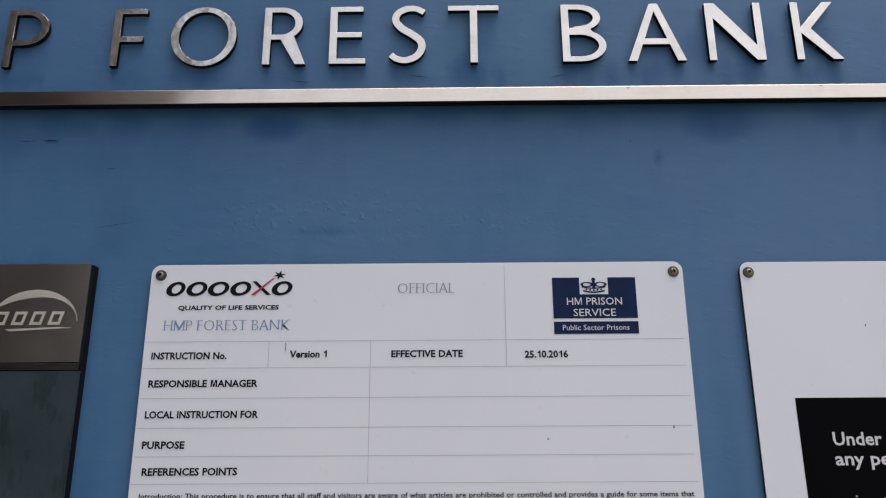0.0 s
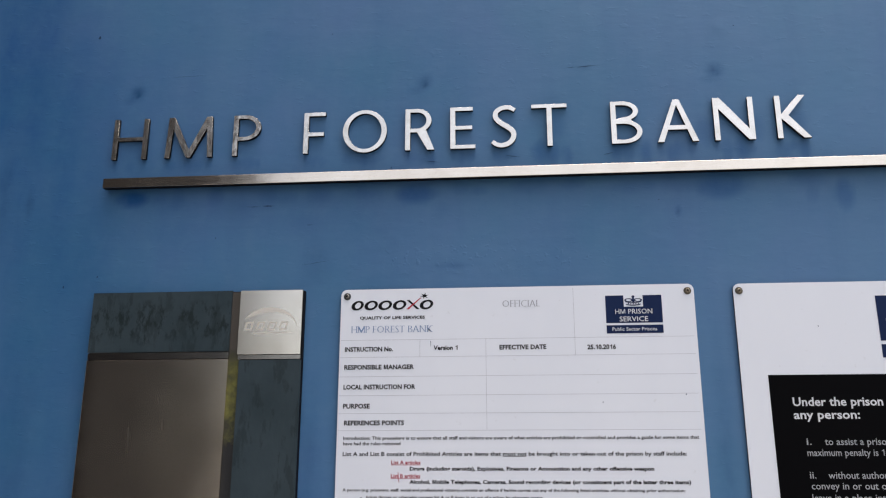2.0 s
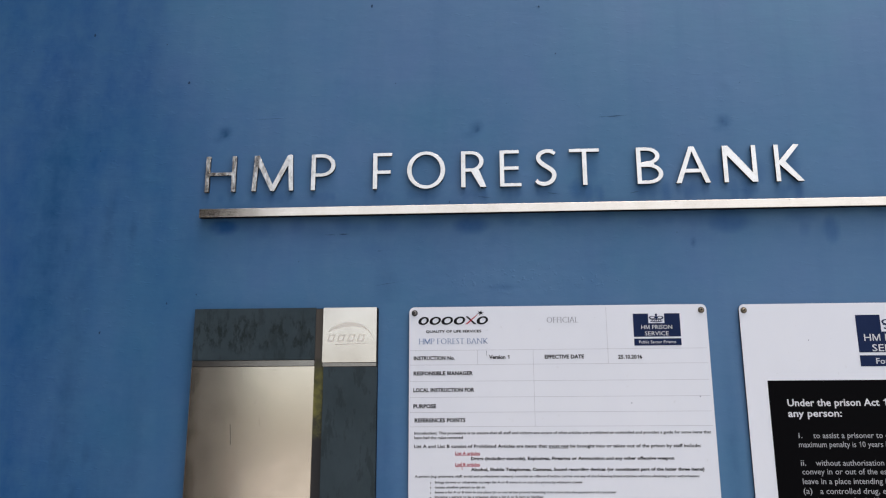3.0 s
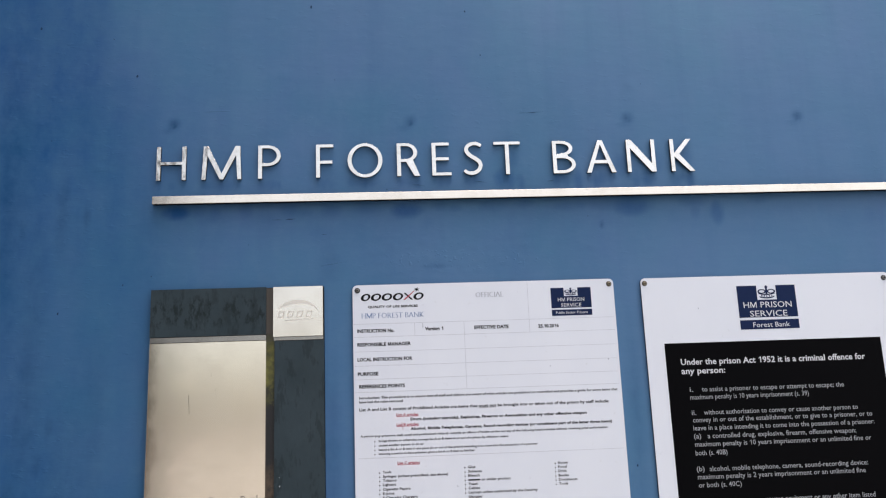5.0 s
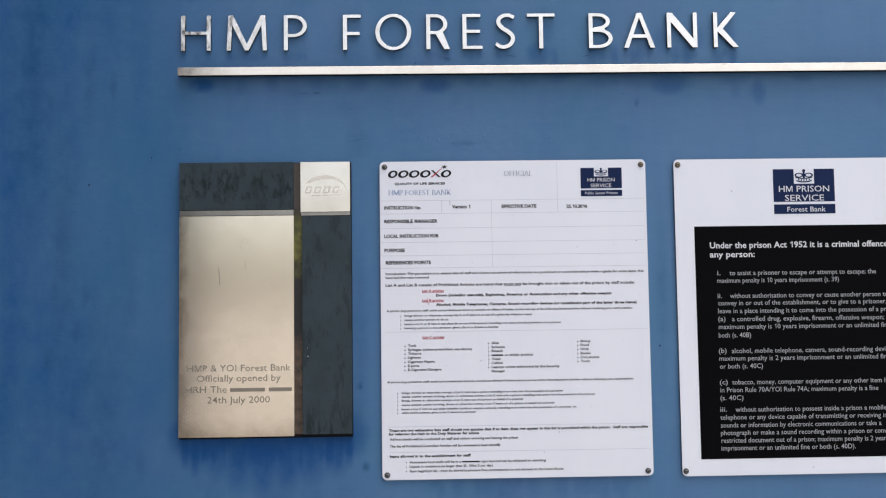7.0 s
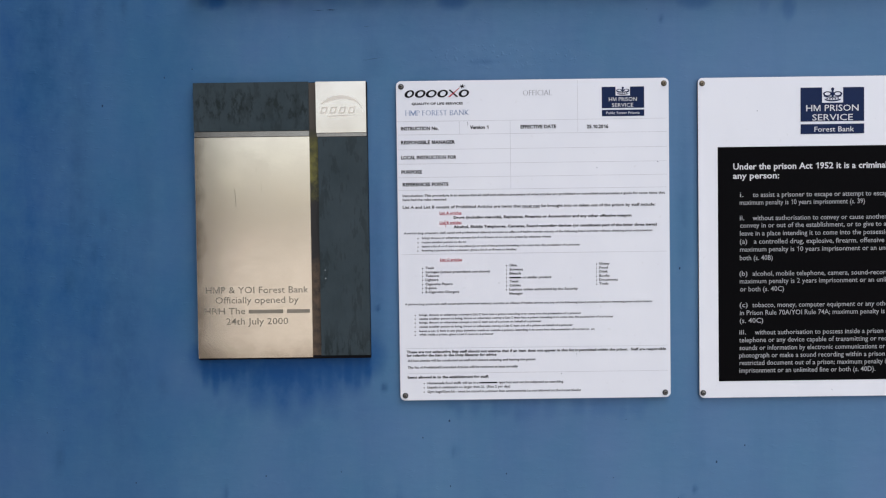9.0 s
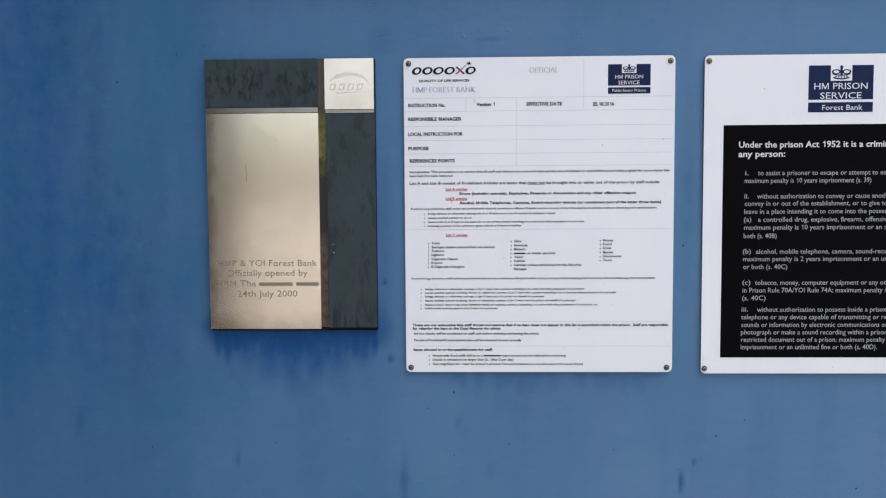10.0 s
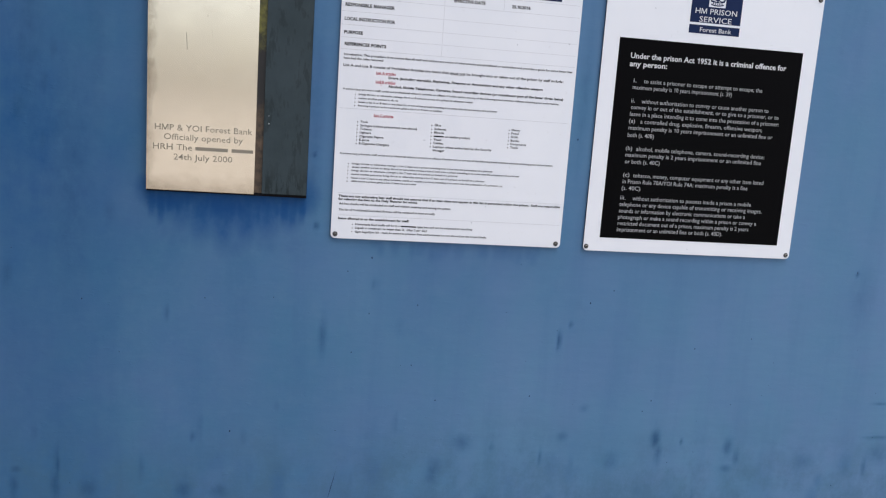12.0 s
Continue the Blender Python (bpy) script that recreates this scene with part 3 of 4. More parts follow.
    me.from_pydata(np.vstack([verts, box]).tolist(), [], faces.tolist() + [tuple(a + n for a in q) for q in rest])
    for name, field in (("grime", grime), ("sheltered_shaded", sheltered_shaded), ("lit_paleness", lit_paleness), ("damp", damp), ("blister", blister)):
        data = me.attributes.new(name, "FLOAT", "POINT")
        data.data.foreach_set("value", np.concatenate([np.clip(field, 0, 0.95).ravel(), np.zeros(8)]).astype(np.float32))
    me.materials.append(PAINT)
    for p in me.polygons:
        p.use_smooth = True
    return tagged(new("wall_sign", me), "faded blue painted wall with stains and blistered paint", "wall", kind="structure")


wall_with_wear()


def ground_sheet():
    bm = bmesh.new()
    bmesh.ops.create_grid(bm, x_segments=40, y_segments=40, size=400)
    return tagged(new("ground", mesh_of("ground", bm, PAVING)), "pale grey concrete paving before the wall", "ground", kind="structure")


ground_sheet()
# unseen wall, added so the steel mirrors dark below and grey above
wing = tagged(new("wall_wing"), "tall clad wall of the next wing, dark below", "wall", kind="structure")
part("lower_cladding", block(-2.8, -2.4, -6.15, 0.0, 0.0, 4.2, 0.01, 1), CLADDING, wing, "dark lower cladding")
part("upper_cladding", block(-2.8, -2.405, -6.15, 0.0, 4.2, 7.0, 0.01, 1), UPPER_CLADDING, wing, "grey upper cladding")

# ---------------------------------------------------------------- the sign: metal letters and rail
BASE, CAP, STEM, ARM = 2.0548, 0.0766, 0.0087, 0.0066
LETTER_DEPTH = 0.0065


def shape_h(w):
    h, s, m = CAP, STEM, 0.46 * CAP
    return [[(0, 0), (s, 0), (s, m), (w - s, m), (w - s, 0), (w, 0), (w, h), (w - s, h), (w - s, m + ARM), (s, m + ARM), (s, h), (0, h)]]


def shape_m(w):
    h, s, c = CAP, STEM, w / 2
    return [[(0, 0), (s, 0), (0.0120, 0.72 * h), (c - 0.0038, 0), (c + 0.0038, 0), (w - 0.0120, 0.72 * h), (w - s, 0), (w, 0),
             (w - 0.0035, h), (w - 0.0136, h), (c, 0.18 * h), (0.0136, h), (0.0035, h)]]


def shape_p(w):
    h, s, low = CAP, STEM, 0.375 * CAP
    cx, cz, rz = w * 0.42, (h + low) / 2, (h - low) / 2
    outer = [(0, 0), (s, 0), (s, low)] + oval(cx, cz, w - cx, rz, -90, 90, 14) + [(0, h)]
    inner = [(s, low + ARM)] + oval(cx, cz, w - cx - STEM, rz - ARM, -90, 90, 12) + [(s, h - ARM)]
    return [outer, inner]


def shape_f(w):
    h, s, m = CAP, STEM, 0.42 * CAP
    return [[(0, 0), (s, 0), (s, m), (w * 0.93, m), (w * 0.93, m + ARM), (s, m + ARM), (s, h - ARM), (w, h - ARM), (w, h), (0, h)]]


def shape_o(w):
    c, h = w / 2, CAP / 2
    return [oval(c, h, w / 2, h + 0.0014, n=40), oval(c, h, w / 2 - 0.0092, h + 0.0014 - ARM, n=36)]


def shape_r(w):
    h, s, low = CAP, STEM, 0.43 * CAP
    cx, cz, rz, right = w * 0.40, (h + low) / 2, (h - low) / 2, w * 0.90
    outer = [(0, 0), (s, 0), (s, low), (w * 0.40, low), (w - 0.0121, 0), (w, 0)] + oval(cx, cz, right - cx, rz, -52, 90, 14) + [(0, h)]
    inner = [(s, low + ARM)] + oval(cx, cz, right - cx - STEM, rz - ARM, -90, 90, 12) + [(s, h - ARM)]
    return [outer, inner]


def shape_e(w):
    h, s, m = CAP, STEM, 0.46 * CAP
    return [[(0, 0), (w, 0), (w, ARM), (s, ARM), (s, m), (w * 0.88, m), (w * 0.88, m + ARM), (s, m + ARM), (s, h - ARM), (w * 0.91, h - ARM), (w * 0.91, h), (0, h)]]


def shape_s(w):
    """A stroke swept along the letter's spine, thickest in the middle."""
    h = CAP
    spine = [(0.93 * w, 0.885 * h), (0.70 * w, 0.955 * h), (0.42 * w, 0.945 * h), (0.20 * w, 0.86 * h), (0.165 * w, 0.735 * h), (0.32 * w, 0.61 * h), (0.60 * w, 0.50 * h),
             (0.83 * w, 0.385 * h), (0.865 * w, 0.245 * h), (0.71 * w, 0.11 * h), (0.43 * w, 0.05 * h), (0.19 * w, 0.075 * h), (0.03 * w, 0.145 * h)]
    pts = [Vector(p) for p in spine]
    fine = []
    for i in range(len(pts) - 1):
        a, b, c, d = pts[max(i - 1, 0)], pts[i], pts[i + 1], pts[min(i + 2, len(pts) - 1)]
        for k in range(4):
            t = k / 4
            fine.append(0.5 * (2 * b + (c - a) * t + (2 * a - 5 * b + 4 * c - d) * t * t + (3 * b - a - 3 * c + d) * t ** 3))
    fine.append(pts[-1])
    one, two = [], []
    for i, p in enumerate(fine):
        along = (fine[min(i + 1, len(fine) - 1)] - fine[max(i - 1, 0)]).normalized()
        half = 0.0035 + 0.0010 * math.sin(math.pi * i / (len(fine) - 1))
        side = Vector((-along.y, along.x)) * half
        one.append(tuple(p + side))
        two.append(tuple(p - side))
    return [one + two[::-1]]


def shape_t(w):
    h, c = CAP, w / 2
    return [[(c - STEM / 2, 0), (c + STEM / 2, 0), (c + STEM / 2, h - ARM), (w, h - ARM), (w, h), (0, h), (0, h - ARM), (c - STEM / 2, h - ARM)]]


def shape_b(w):
    h, s = CAP, STEM
    top, low = 0.765 * h, 0.275 * h
    outer = [(0, 0)] + oval(0.42 * w, low, 0.58 * w, low, -90, 62, 14) + oval(0.38 * w, top, 0.52 * w, h - top, -58, 90, 12) + [(0, h)]
    upper = [(s, 0.53 * h + ARM * 0.5)] + oval(0.38 * w, top - 0.0002, 0.52 * w - STEM, h - top - ARM, -90, 90, 10) + [(s, h - ARM)]
    lower = [(s, ARM)] + oval(0.42 * w, low, 0.58 * w - STEM, low - ARM, -90, 90, 10) + [(s, 2 * low - ARM)]
    return [outer, upper, lower]


def shape_a(w):
    h, c, foot, peak, low, high = CAP, w / 2, 0.0103, 0.87 * CAP, 0.285 * CAP, 0.385 * CAP
    edge = lambda z: foot + (c - foot) * z / peak
    outer = [(0, 0), (foot, 0), (edge(low), low), (w - edge(low), low), (w - foot, 0), (w, 0), (c + 0.0050, h), (c - 0.0050, h)]
    return [outer, [(edge(high), high), (w - edge(high), high), (c, peak)]]


def shape_n(w):
    h, s = CAP, 0.0086
    return [[(0, 0), (s, 0), (s, 0.74 * h), (w - 0.0106, 0), (w, 0), (w, h), (w - s, h), (w - s, 0.25 * h), (0.0114, h), (0, h)]]


def shape_k(w):
    h, s = CAP, STEM
    return [[(0, 0), (s, 0), (s, 0.46 * h), (w - 0.0124, 0), (w, 0), (0.0205, 0.535 * h), (0.92 * w, h), (0.92 * w - 0.0116, h), (s, 0.56 * h), (s, h), (0, h)]]


SHAPES = (shape_h, shape_m, shape_p, shape_f, shape_o, shape_r, shape_e, shape_s, shape_t, shape_b, shape_a, shape_n, shape_k)
for name, shape, (x0, x1) in zip("hmpforestbank", SHAPES, LETTER_SPANS):
    me = outline_mesh("metal_letter", shape(x1 - x0), LETTER_DEPTH, 0.00012)
    me.materials.append(LETTER_STEEL)
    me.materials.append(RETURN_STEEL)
    # side faces take the near-black steel, their shade put into the colour
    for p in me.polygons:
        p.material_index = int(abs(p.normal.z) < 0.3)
    ob = new("metal_letter", me)
    ob.matrix_world = Matrix.Translation((x0, -LETTER_DEPTH / 2 - 0.0006, BASE)) @ Matrix.Rotation(radians(90), 4, "X")
    tagged(ob, "brushed stainless steel capital %s fixed on the blue wall" % name.upper(), "letter", "metal letters of the wall sign")

rail = tagged(new("metal_rail"), "long flat brushed stainless steel rail under the letters", "rail")
part("face_plate", block(-0.7360, 1.62, -0.0200, -0.0190, 1.9980, 2.0150, 0.0004), BAR_STEEL, rail, "brushed steel face")
# the near-black core draws the shaded underside of the bar
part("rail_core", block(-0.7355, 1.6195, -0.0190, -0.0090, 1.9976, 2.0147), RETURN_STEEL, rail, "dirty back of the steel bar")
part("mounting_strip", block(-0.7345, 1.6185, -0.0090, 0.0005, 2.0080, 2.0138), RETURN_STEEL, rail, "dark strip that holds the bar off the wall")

# ---------------------------------------------------------------- the plaque
PLAQUE_FRONT = -0.0145


def plaque():
    top = tagged(new("commemorative_plaque"), "slate and brushed steel opening plaque on the blue wall", "plaque")
    top.location = (-0.55, 0, 1.238)
    bpy.context.view_layer.update()

    def piece(name, x0, x1, z0, z1, y0, y1, material, label="", bevel=0.0001):
        ob = part(name, block(x0, x1, y0, y1, z0, z1, bevel), material, top, label)
        ob.matrix_parent_inverse = top.matrix_world.inverted()
        return ob

    f = PLAQUE_FRONT
    # near black behind the panels; its lip paints the shadow line below
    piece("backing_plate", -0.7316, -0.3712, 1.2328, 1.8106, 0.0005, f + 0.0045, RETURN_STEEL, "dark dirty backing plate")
    piece("slate_panel", -0.7328, -0.4925, 1.7112, 1.8118, f + 0.0045, f + 0.0012, SLATE, "dark slate panel with damp runs")
    piece("steel_strip", -0.7318, -0.4925, 1.6992, 1.7098, f + 0.0045, f + 0.0012, DULL_STEEL, "narrow polished steel strip")
    plate = piece("steel_plate", -0.7318, -0.4920, 1.2366, 1.6978, f + 0.0045, f, PLATE_STEEL, "engraved brushed steel plate with soiled edges")
    piece("recess", -0.4928, -0.4740, 1.2400, 1.8095, f + 0.0045, f + 0.0038, RECESS, "mossy recess between the panels", 0.0)
    tall = piece("slate_panel", -0.4745, -0.3716, 1.2395, 1.6962, f + 0.0045, f + 0.0012, SLATE, "tall dark slate panel")
    piece("steel_strip", -0.4765, -0.3728, 1.6974, 1.7042, f + 0.0045, f + 0.0016, DULL_STEEL, "narrow polished steel strip")
    logo = piece("emblem_plate", -0.4775, -0.3730, 1.7052, 1.8112, f + 0.0045, f, EMBLEM_STEEL, "square steel plate with an etched emblem")
    # etched emblem: a crescent over four slanted bars and a line
    y = f - 0.0003
    arc = [(-0.4265 + 0.0465 * math.cos(radians(a)), 1.7465 + 0.0360 * math.sin(radians(a))) for a in range(152, -3, -5)]
    inner = []
    for i, (x, z) in enumerate(arc):
        thick = 0.0082 * math.sin(math.pi * min(1.0, i / (len(arc) - 1)) ** 0.62) ** 1.3 + 0.0005
        a = radians(152 - 5 * i)
        inner.append((x - thick * math.cos(a) * 0.8, z - thick * math.sin(a)))
    part("etched_arc", strip_between(arc, inner, y), FROSTED, logo)
    for i in range(4):
        x = -0.4690 + i * 0.0193
        ring = [[(x + u + (w - 1.7445) * 0.26, w) for u, w in ((m, 1.7445 + m), (0.0128 - m, 1.7445 + m), (0.0128 - m, 1.7588 - m), (m, 1.7588 - m), (m, 1.7445 + m))] for m in (0.0, 0.0030)]
        part("etched_mark", strip_between(ring[0], ring[1], y), FROSTED, logo)
    part("etched_line", slab([(-0.4550, 1.7400), (-0.4500, 1.7378), (-0.3850, 1.7412), (-0.4000, 1.7420)], y, y), FROSTED, logo)
    for words, x0, x1, z in (("HMP & YOI Forest Bank", -0.7143, -0.4994, 1.3725), ("Officially opened by", -0.6944, -0.5202, 1.3515),
                             ("HRH The [Princess] [Royal]", -0.7178, -0.4967, 1.3287), ("24th July 2000", -0.6725, -0.5427, 1.3067)):
        put_line(plate, words, x0, x1, z, 0.0135, engraved, y, "engraved_line")
    for x, z0, z1, w in ((-0.6500, 1.5900, 1.5520, 0.0009), (-0.6045, 1.6340, 1.6270, 0.0006), (-0.5945, 1.6020, 1.5850, 0.0004)):
        part("scratch", slab([(x, z0), (x + w, z0), (x + w + (z0 - z1) * 0.07, z1), (x + (z0 - z1) * 0.07, z1)], y, y), SCRATCH, plate)
    for x, z, r in ((-0.4638, 1.4185, 0.0007), (-0.4632, 1.4010, 0.0010)):
        part("chip", slab(oval(x, z, r, r * 1.3, n=7), f + 0.0009, f + 0.0009), WHITE_INK, tall, "small pale chip in the slate")


def strip_between(a, b, y):
    bm = bmesh.new()
    va, vb = [bm.verts.new((x, y, z)) for x, z in a], [bm.verts.new((x, y, z)) for x, z in b]
    for i in range(len(a) - 1):
        bm.faces.new((va[i], va[i + 1], vb[i + 1], vb[i]))
    return bm


plaque()

# ---------------------------------------------------------------- the two notices


def screw(parent, x, z, metal, tilt):
    """A round-headed screw in a washer, with a slot across the head."""
    bm = bmesh.new()
    for r, y0, y1 in ((0.0061, BOARD_FRONT, BOARD_FRONT - 0.0012), (0.0054, BOARD_FRONT - 0.0012, BOARD_FRONT - 0.0020)):
        ring0 = [bm.verts.new((x + r * math.cos(a), y0, z + r * math.sin(a))) for a in np.linspace(0, 2 * math.pi, 20, endpoint=False)]
        ring1 = [bm.verts.new((x + r * 0.93 * math.cos(a), y1, z + r * 0.93 * math.sin(a))) for a in np.linspace(0, 2 * math.pi, 20, endpoint=False)]
        for i in range(20):
            bm.faces.new((ring0[i], ring0[(i + 1) % 20], ring1[(i + 1) % 20], ring1[i]))
        bm.faces.new(ring1)
    bmesh.ops.recalc_face_normals(bm, faces=bm.faces[:])
    washer = part("screw", bm, TARNISHED if metal is BRASS else WASHER_DARK, parent, "screw in a tarnished brass washer" if metal is BRASS else "screw in a dark washer")
    bm = bmesh.new()
    bmesh.ops.create_uvsphere(bm, u_segments=16, v_segments=8, radius=0.0036)
    for v in bm.verts:
        v.co = Vector((x + v.co.x, BOARD_FRONT - 0.0020 - max(v.co.z, 0) * 0.5, z + v.co.y))
    part("screw_head", bm, metal, washer)
    c, s = math.cos(tilt), math.sin(tilt)
    slot = [(x + u * c - v * s, z + u * s + v * c) for u, v in ((-0.0026, -0.0004), (0.0026, -0.0004), (0.0026, 0.0004), (-0.0026, 0.0004))]
    part("screw_slot", slab(slot, BOARD_FRONT - 0.0042, BOARD_FRONT - 0.0042), INK, washer)
    part("screw_socket", slab(oval(x, z, 0.0017, 0.0017, n=6), BOARD_FRONT - 0.0044, BOARD_FRONT - 0.0044), INK, washer)


def notice(name, label, x0, x1, z0, z1, screws, metals):
    top = tagged(new(name), label, "notice", "notices screwed to the wall")
    part("core", slab(rounded(x0 + 0.0002, x1 - 0.0002, z0 + 0.0002, z1 - 0.0002, 0.010), 0.0005, BOARD_FRONT + 0.0007), CORE, top, "dark core of the board")
    part("panel", slab(rounded(x0, x1, z0, z1, 0.010), BOARD_FRONT + 0.0007, BOARD_FRONT, 0.0003), WHITE, top, "white coated face with rounded corners")
    for i, ((x, z), metal) in enumerate(zip(screws, metals)):
        screw(top, x, z, metal, 0.7 + 1.1 * i)
    return top


def emblem(parent, x0, x1, z0, z1, gap0, gap1, notch, lines, name="emblem"):
    """A navy emblem block with a notch for a crown, a white gap and a lower band."""
    n0, n1, nz = notch
    body = put_flat(parent, name, [(x0, gap1), (x1, gap1), (x1, z1), (n1, z1), (n1, nz), (n0, nz), (n0, z1), (x0, z1)], NAVY, 0.0004, "navy blue printed emblem")
    put_flat(body, "lower_band", rect(x0, x1, z0, gap0), NAVY)
    c, w, h = (n0 + n1) / 2, n1 - n0, z1 - nz
    # crown: two sagging bands with jewels between, low arches either side of a pillar with an orb
    for half, low, thick in ((0.38, 0.08, 0.09), (0.42, 0.32, 0.07)):
        below = [(c + u * half * w, nz + (low + 0.09 * u * u) * h) for u in np.linspace(-1, 1, 11)]
        part("crown_band", strip_between(below, [(x, z + thick * h) for x, z in below], BOARD_FRONT - 0.0004), NAVY, body)
    for u in (-0.26, -0.13, 0.0, 0.13, 0.26):
        put_flat(body, "crown_jewel", oval(c + u * w, nz + (0.245 + 0.6 * u * u) * h, 0.035 * w, 0.055 * h, n=8), NAVY, 0.0005)
    for dx in (-0.24, 0.24):
        outer, inner = (oval(c + dx * w, nz + 0.58 * h, 0.22 * w * k, 0.16 * h * k, n=18) for k in (1.0, 0.62))
        part("crown_arch", strip_between(outer + outer[:1], inner + inner[:1], BOARD_FRONT - 0.0005), NAVY, body)
    put_flat(body, "crown_pillar", rect(c - 0.05 * w, c + 0.05 * w, nz + 0.36 * h, nz + 0.84 * h), NAVY, 0.0006)
    put_flat(body, "crown_orb", oval(c, nz + 0.88 * h, 0.075 * w, 0.11 * h, n=12), NAVY, 0.0007)
    for words, a, b, z, cap in lines:
        put_line(body, words, a, b, z, cap, white_plain, BOARD_FRONT - 0.0009)
    return body


notice_rules = notice("rules_notice", "white printed rules notice screwed to the blue wall", -0.3105, 0.2600, 1.1405, 1.8115,
                      ((-0.300, 1.800), (0.250, 1.800), (-0.300, 1.1508), (0.2485, 1.1505)), (SCREW_METAL, BRASS, SCREW_METAL, SCREW_METAL))
notice_offences = notice("offences_notice", "white notice with a black panel of white text", 0.3210, 0.8880, 1.1375, 1.8100,
                         ((0.3300, 1.7985), (0.8770, 1.7970), (0.3287, 1.1482), (0.8780, 1.1475)), (BRASS, SCREW_METAL, SCREW_METAL, SCREW_METAL))

# ruled lines of the form
for x0, x1, z in ((-0.309, 0.255, 1.7272), (-0.309, 0.255, 1.6993), (-0.309, 0.255, 1.6682), (-0.309, 0.255, 1.6382), (-0.309, 0.255, 1.6100), (-0.309, 0.255, 1.5835),
                  (-0.304, 0.254, 1.4487), (-0.298, 0.254, 1.2503), (-0.294, 0.254, 1.1972)):
    put_flat(notice_rules, "ruled_line", rect(x0, x1, z - 0.00022, z + 0.00022), RULE_INK)
for x, z0, z1 in ((-0.1790, 1.6993, 1.7272), (-0.0726, 1.5835, 1.7272), (0.0690, 1.6993, 1.8080)):
    put_flat(notice_rules, "ruled_line", rect(x - 0.00022, x + 0.00022, z0, z1), RULE_INK, 0.0006)

emblem(notice_rules, 0.1198, 0.2085, 1.7328, 1.7940, 1.7460, 1.7495, (0.1487, 0.1790, 1.7755),
       (("HM PRISON", 0.1345, 0.1928, 1.7640, 0.0078), ("SERVICE", 0.1408, 0.1856, 1.7518, 0.0078), ("Public Sector Prisons", 0.1288, 0.1986, 1.7368, 0.0056)))
emblem(notice_offences, 0.5358, 0.6690, 1.6900, 1.7868, 1.7105, 1.7160, (0.5810, 0.6250, 1.7548),
       (("HM PRISON", 0.5475, 0.6570, 1.7375, 0.0128), ("SERVICE", 0.5600, 0.6450, 1.7180, 0.0128), ("Forest Bank", 0.5645, 0.6475, 1.6945, 0.0105)))


def company_mark(parent):
    """A company's mark, drawn as plain ovals, a red slash and a star."""
    first = None
    for i, (x0, x1) in enumerate(((-0.2925, -0.2725), (-0.2710, -0.2490), (-0.2480, -0.2255), (-0.2240, -0.2020), (-0.1795, -0.1578))):
        cx, rx = (x0 + x1) / 2, (x1 - x0) / 2
        outer, inner = ([(x + (z - 1.7845) * 0.30, z) for x, z in loop] for loop in (oval(cx, 1.7845, rx, 0.0080, n=28), oval(cx + 0.0006, 1.7846, rx - 0.0052, 0.0050, n=28)))
        ring = part("oval_mark", strip_between(outer + outer[:1], inner + inner[:1], BOARD_FRONT - 0.0005), INK, first or parent, "" if first else "black and red company mark")
        first = first or ring
    put_flat(first, "dark_slash", [(-0.2010, 1.7925), (-0.1965, 1.7925), (-0.1800, 1.7772), (-0.1850, 1.7772)], INK, 0.0005)
    put_flat(first, "red_slash", [(-0.2020, 1.7772), (-0.1975, 1.7772), (-0.1770, 1.7960), (-0.1790, 1.7960)], RED_INK, 0.0007)
    star = []
    for i in range(12):
        r = 0.0075 if i % 2 == 0 else 0.0026
        star.append((-0.1722 + r * math.cos(radians(30 * i + 15)), 1.7992 + 0.72 * r * math.sin(radians(30 * i + 15))))
    put_flat(first, "star", star, INK, 0.0005)


company_mark(notice_rules)
put_flat(notice_rules, "pen_mark", [(-0.2120, 1.5195), (-0.2112, 1.5195), (-0.2098, 1.5050), (-0.2106, 1.5050)], RED_INK, 0.0008, "short stroke of red pen")
put_flat(notice_offences, "black_field", rect(0.3617, 0.8490, 1.1722, 1.6650), BLACK_FIELD, 0.0003, "black printed panel")

# the printed lines
put_line(notice_rules, 'QUALITY OF LIFE SERVICES', -0.2782, -0.1710, 1.7615, 0.0047, ink_bold)
put_line(notice_rules, 'HMP FOREST BANK', -0.2922, -0.1582, 1.7395, 0.0105, pale_blue_serif)
put_line(notice_rules, 'OFFICIAL', -0.0449, 0.0156, 1.7785, 0.0105, grey_serif)
put_line(notice_rules, 'INSTRUCTION No.', -0.3015, -0.2227, 1.7089, 0.0072, ink_bold)
put_line(notice_rules, 'Version 1', -0.1568, -0.1181, 1.7100, 0.0072, ink_bold)
put_line(notice_rules, 'EFFECTIVE DATE', -0.0509, 0.0236, 1.7096, 0.0072, ink_bold)
put_line(notice_rules, '25.10.2016', 0.0880, 0.1329, 1.7083, 0.0072, ink_bold)
put_line(notice_rules, 'RESPONSIBLE MANAGER', -0.3016, -0.1883, 1.6799, 0.0072, ink_bold)
put_line(notice_rules, 'LOCAL INSTRUCTION FOR', -0.3019, -0.1859, 1.6483, 0.0072, ink_bold)
put_line(notice_rules, 'PURPOSE', -0.3017, -0.2586, 1.6181, 0.0072, ink_bold)
put_line(notice_rules, 'REFERENCES POINTS', -0.2992, -0.2033, 1.5919, 0.0072, ink_bold)
put_line(notice_rules, 'Introduction: This procedure is to ensure that all staff and visitors are aware of what articles are prohibited or controlled and provides a guide for some items that', -0.2996, 0.2505, 1.5695, 0.0050, ink_mid)
put_line(notice_rules, 'have had the rules removed', -0.2997, -0.2085, 1.5611, 0.0050, ink_mid)
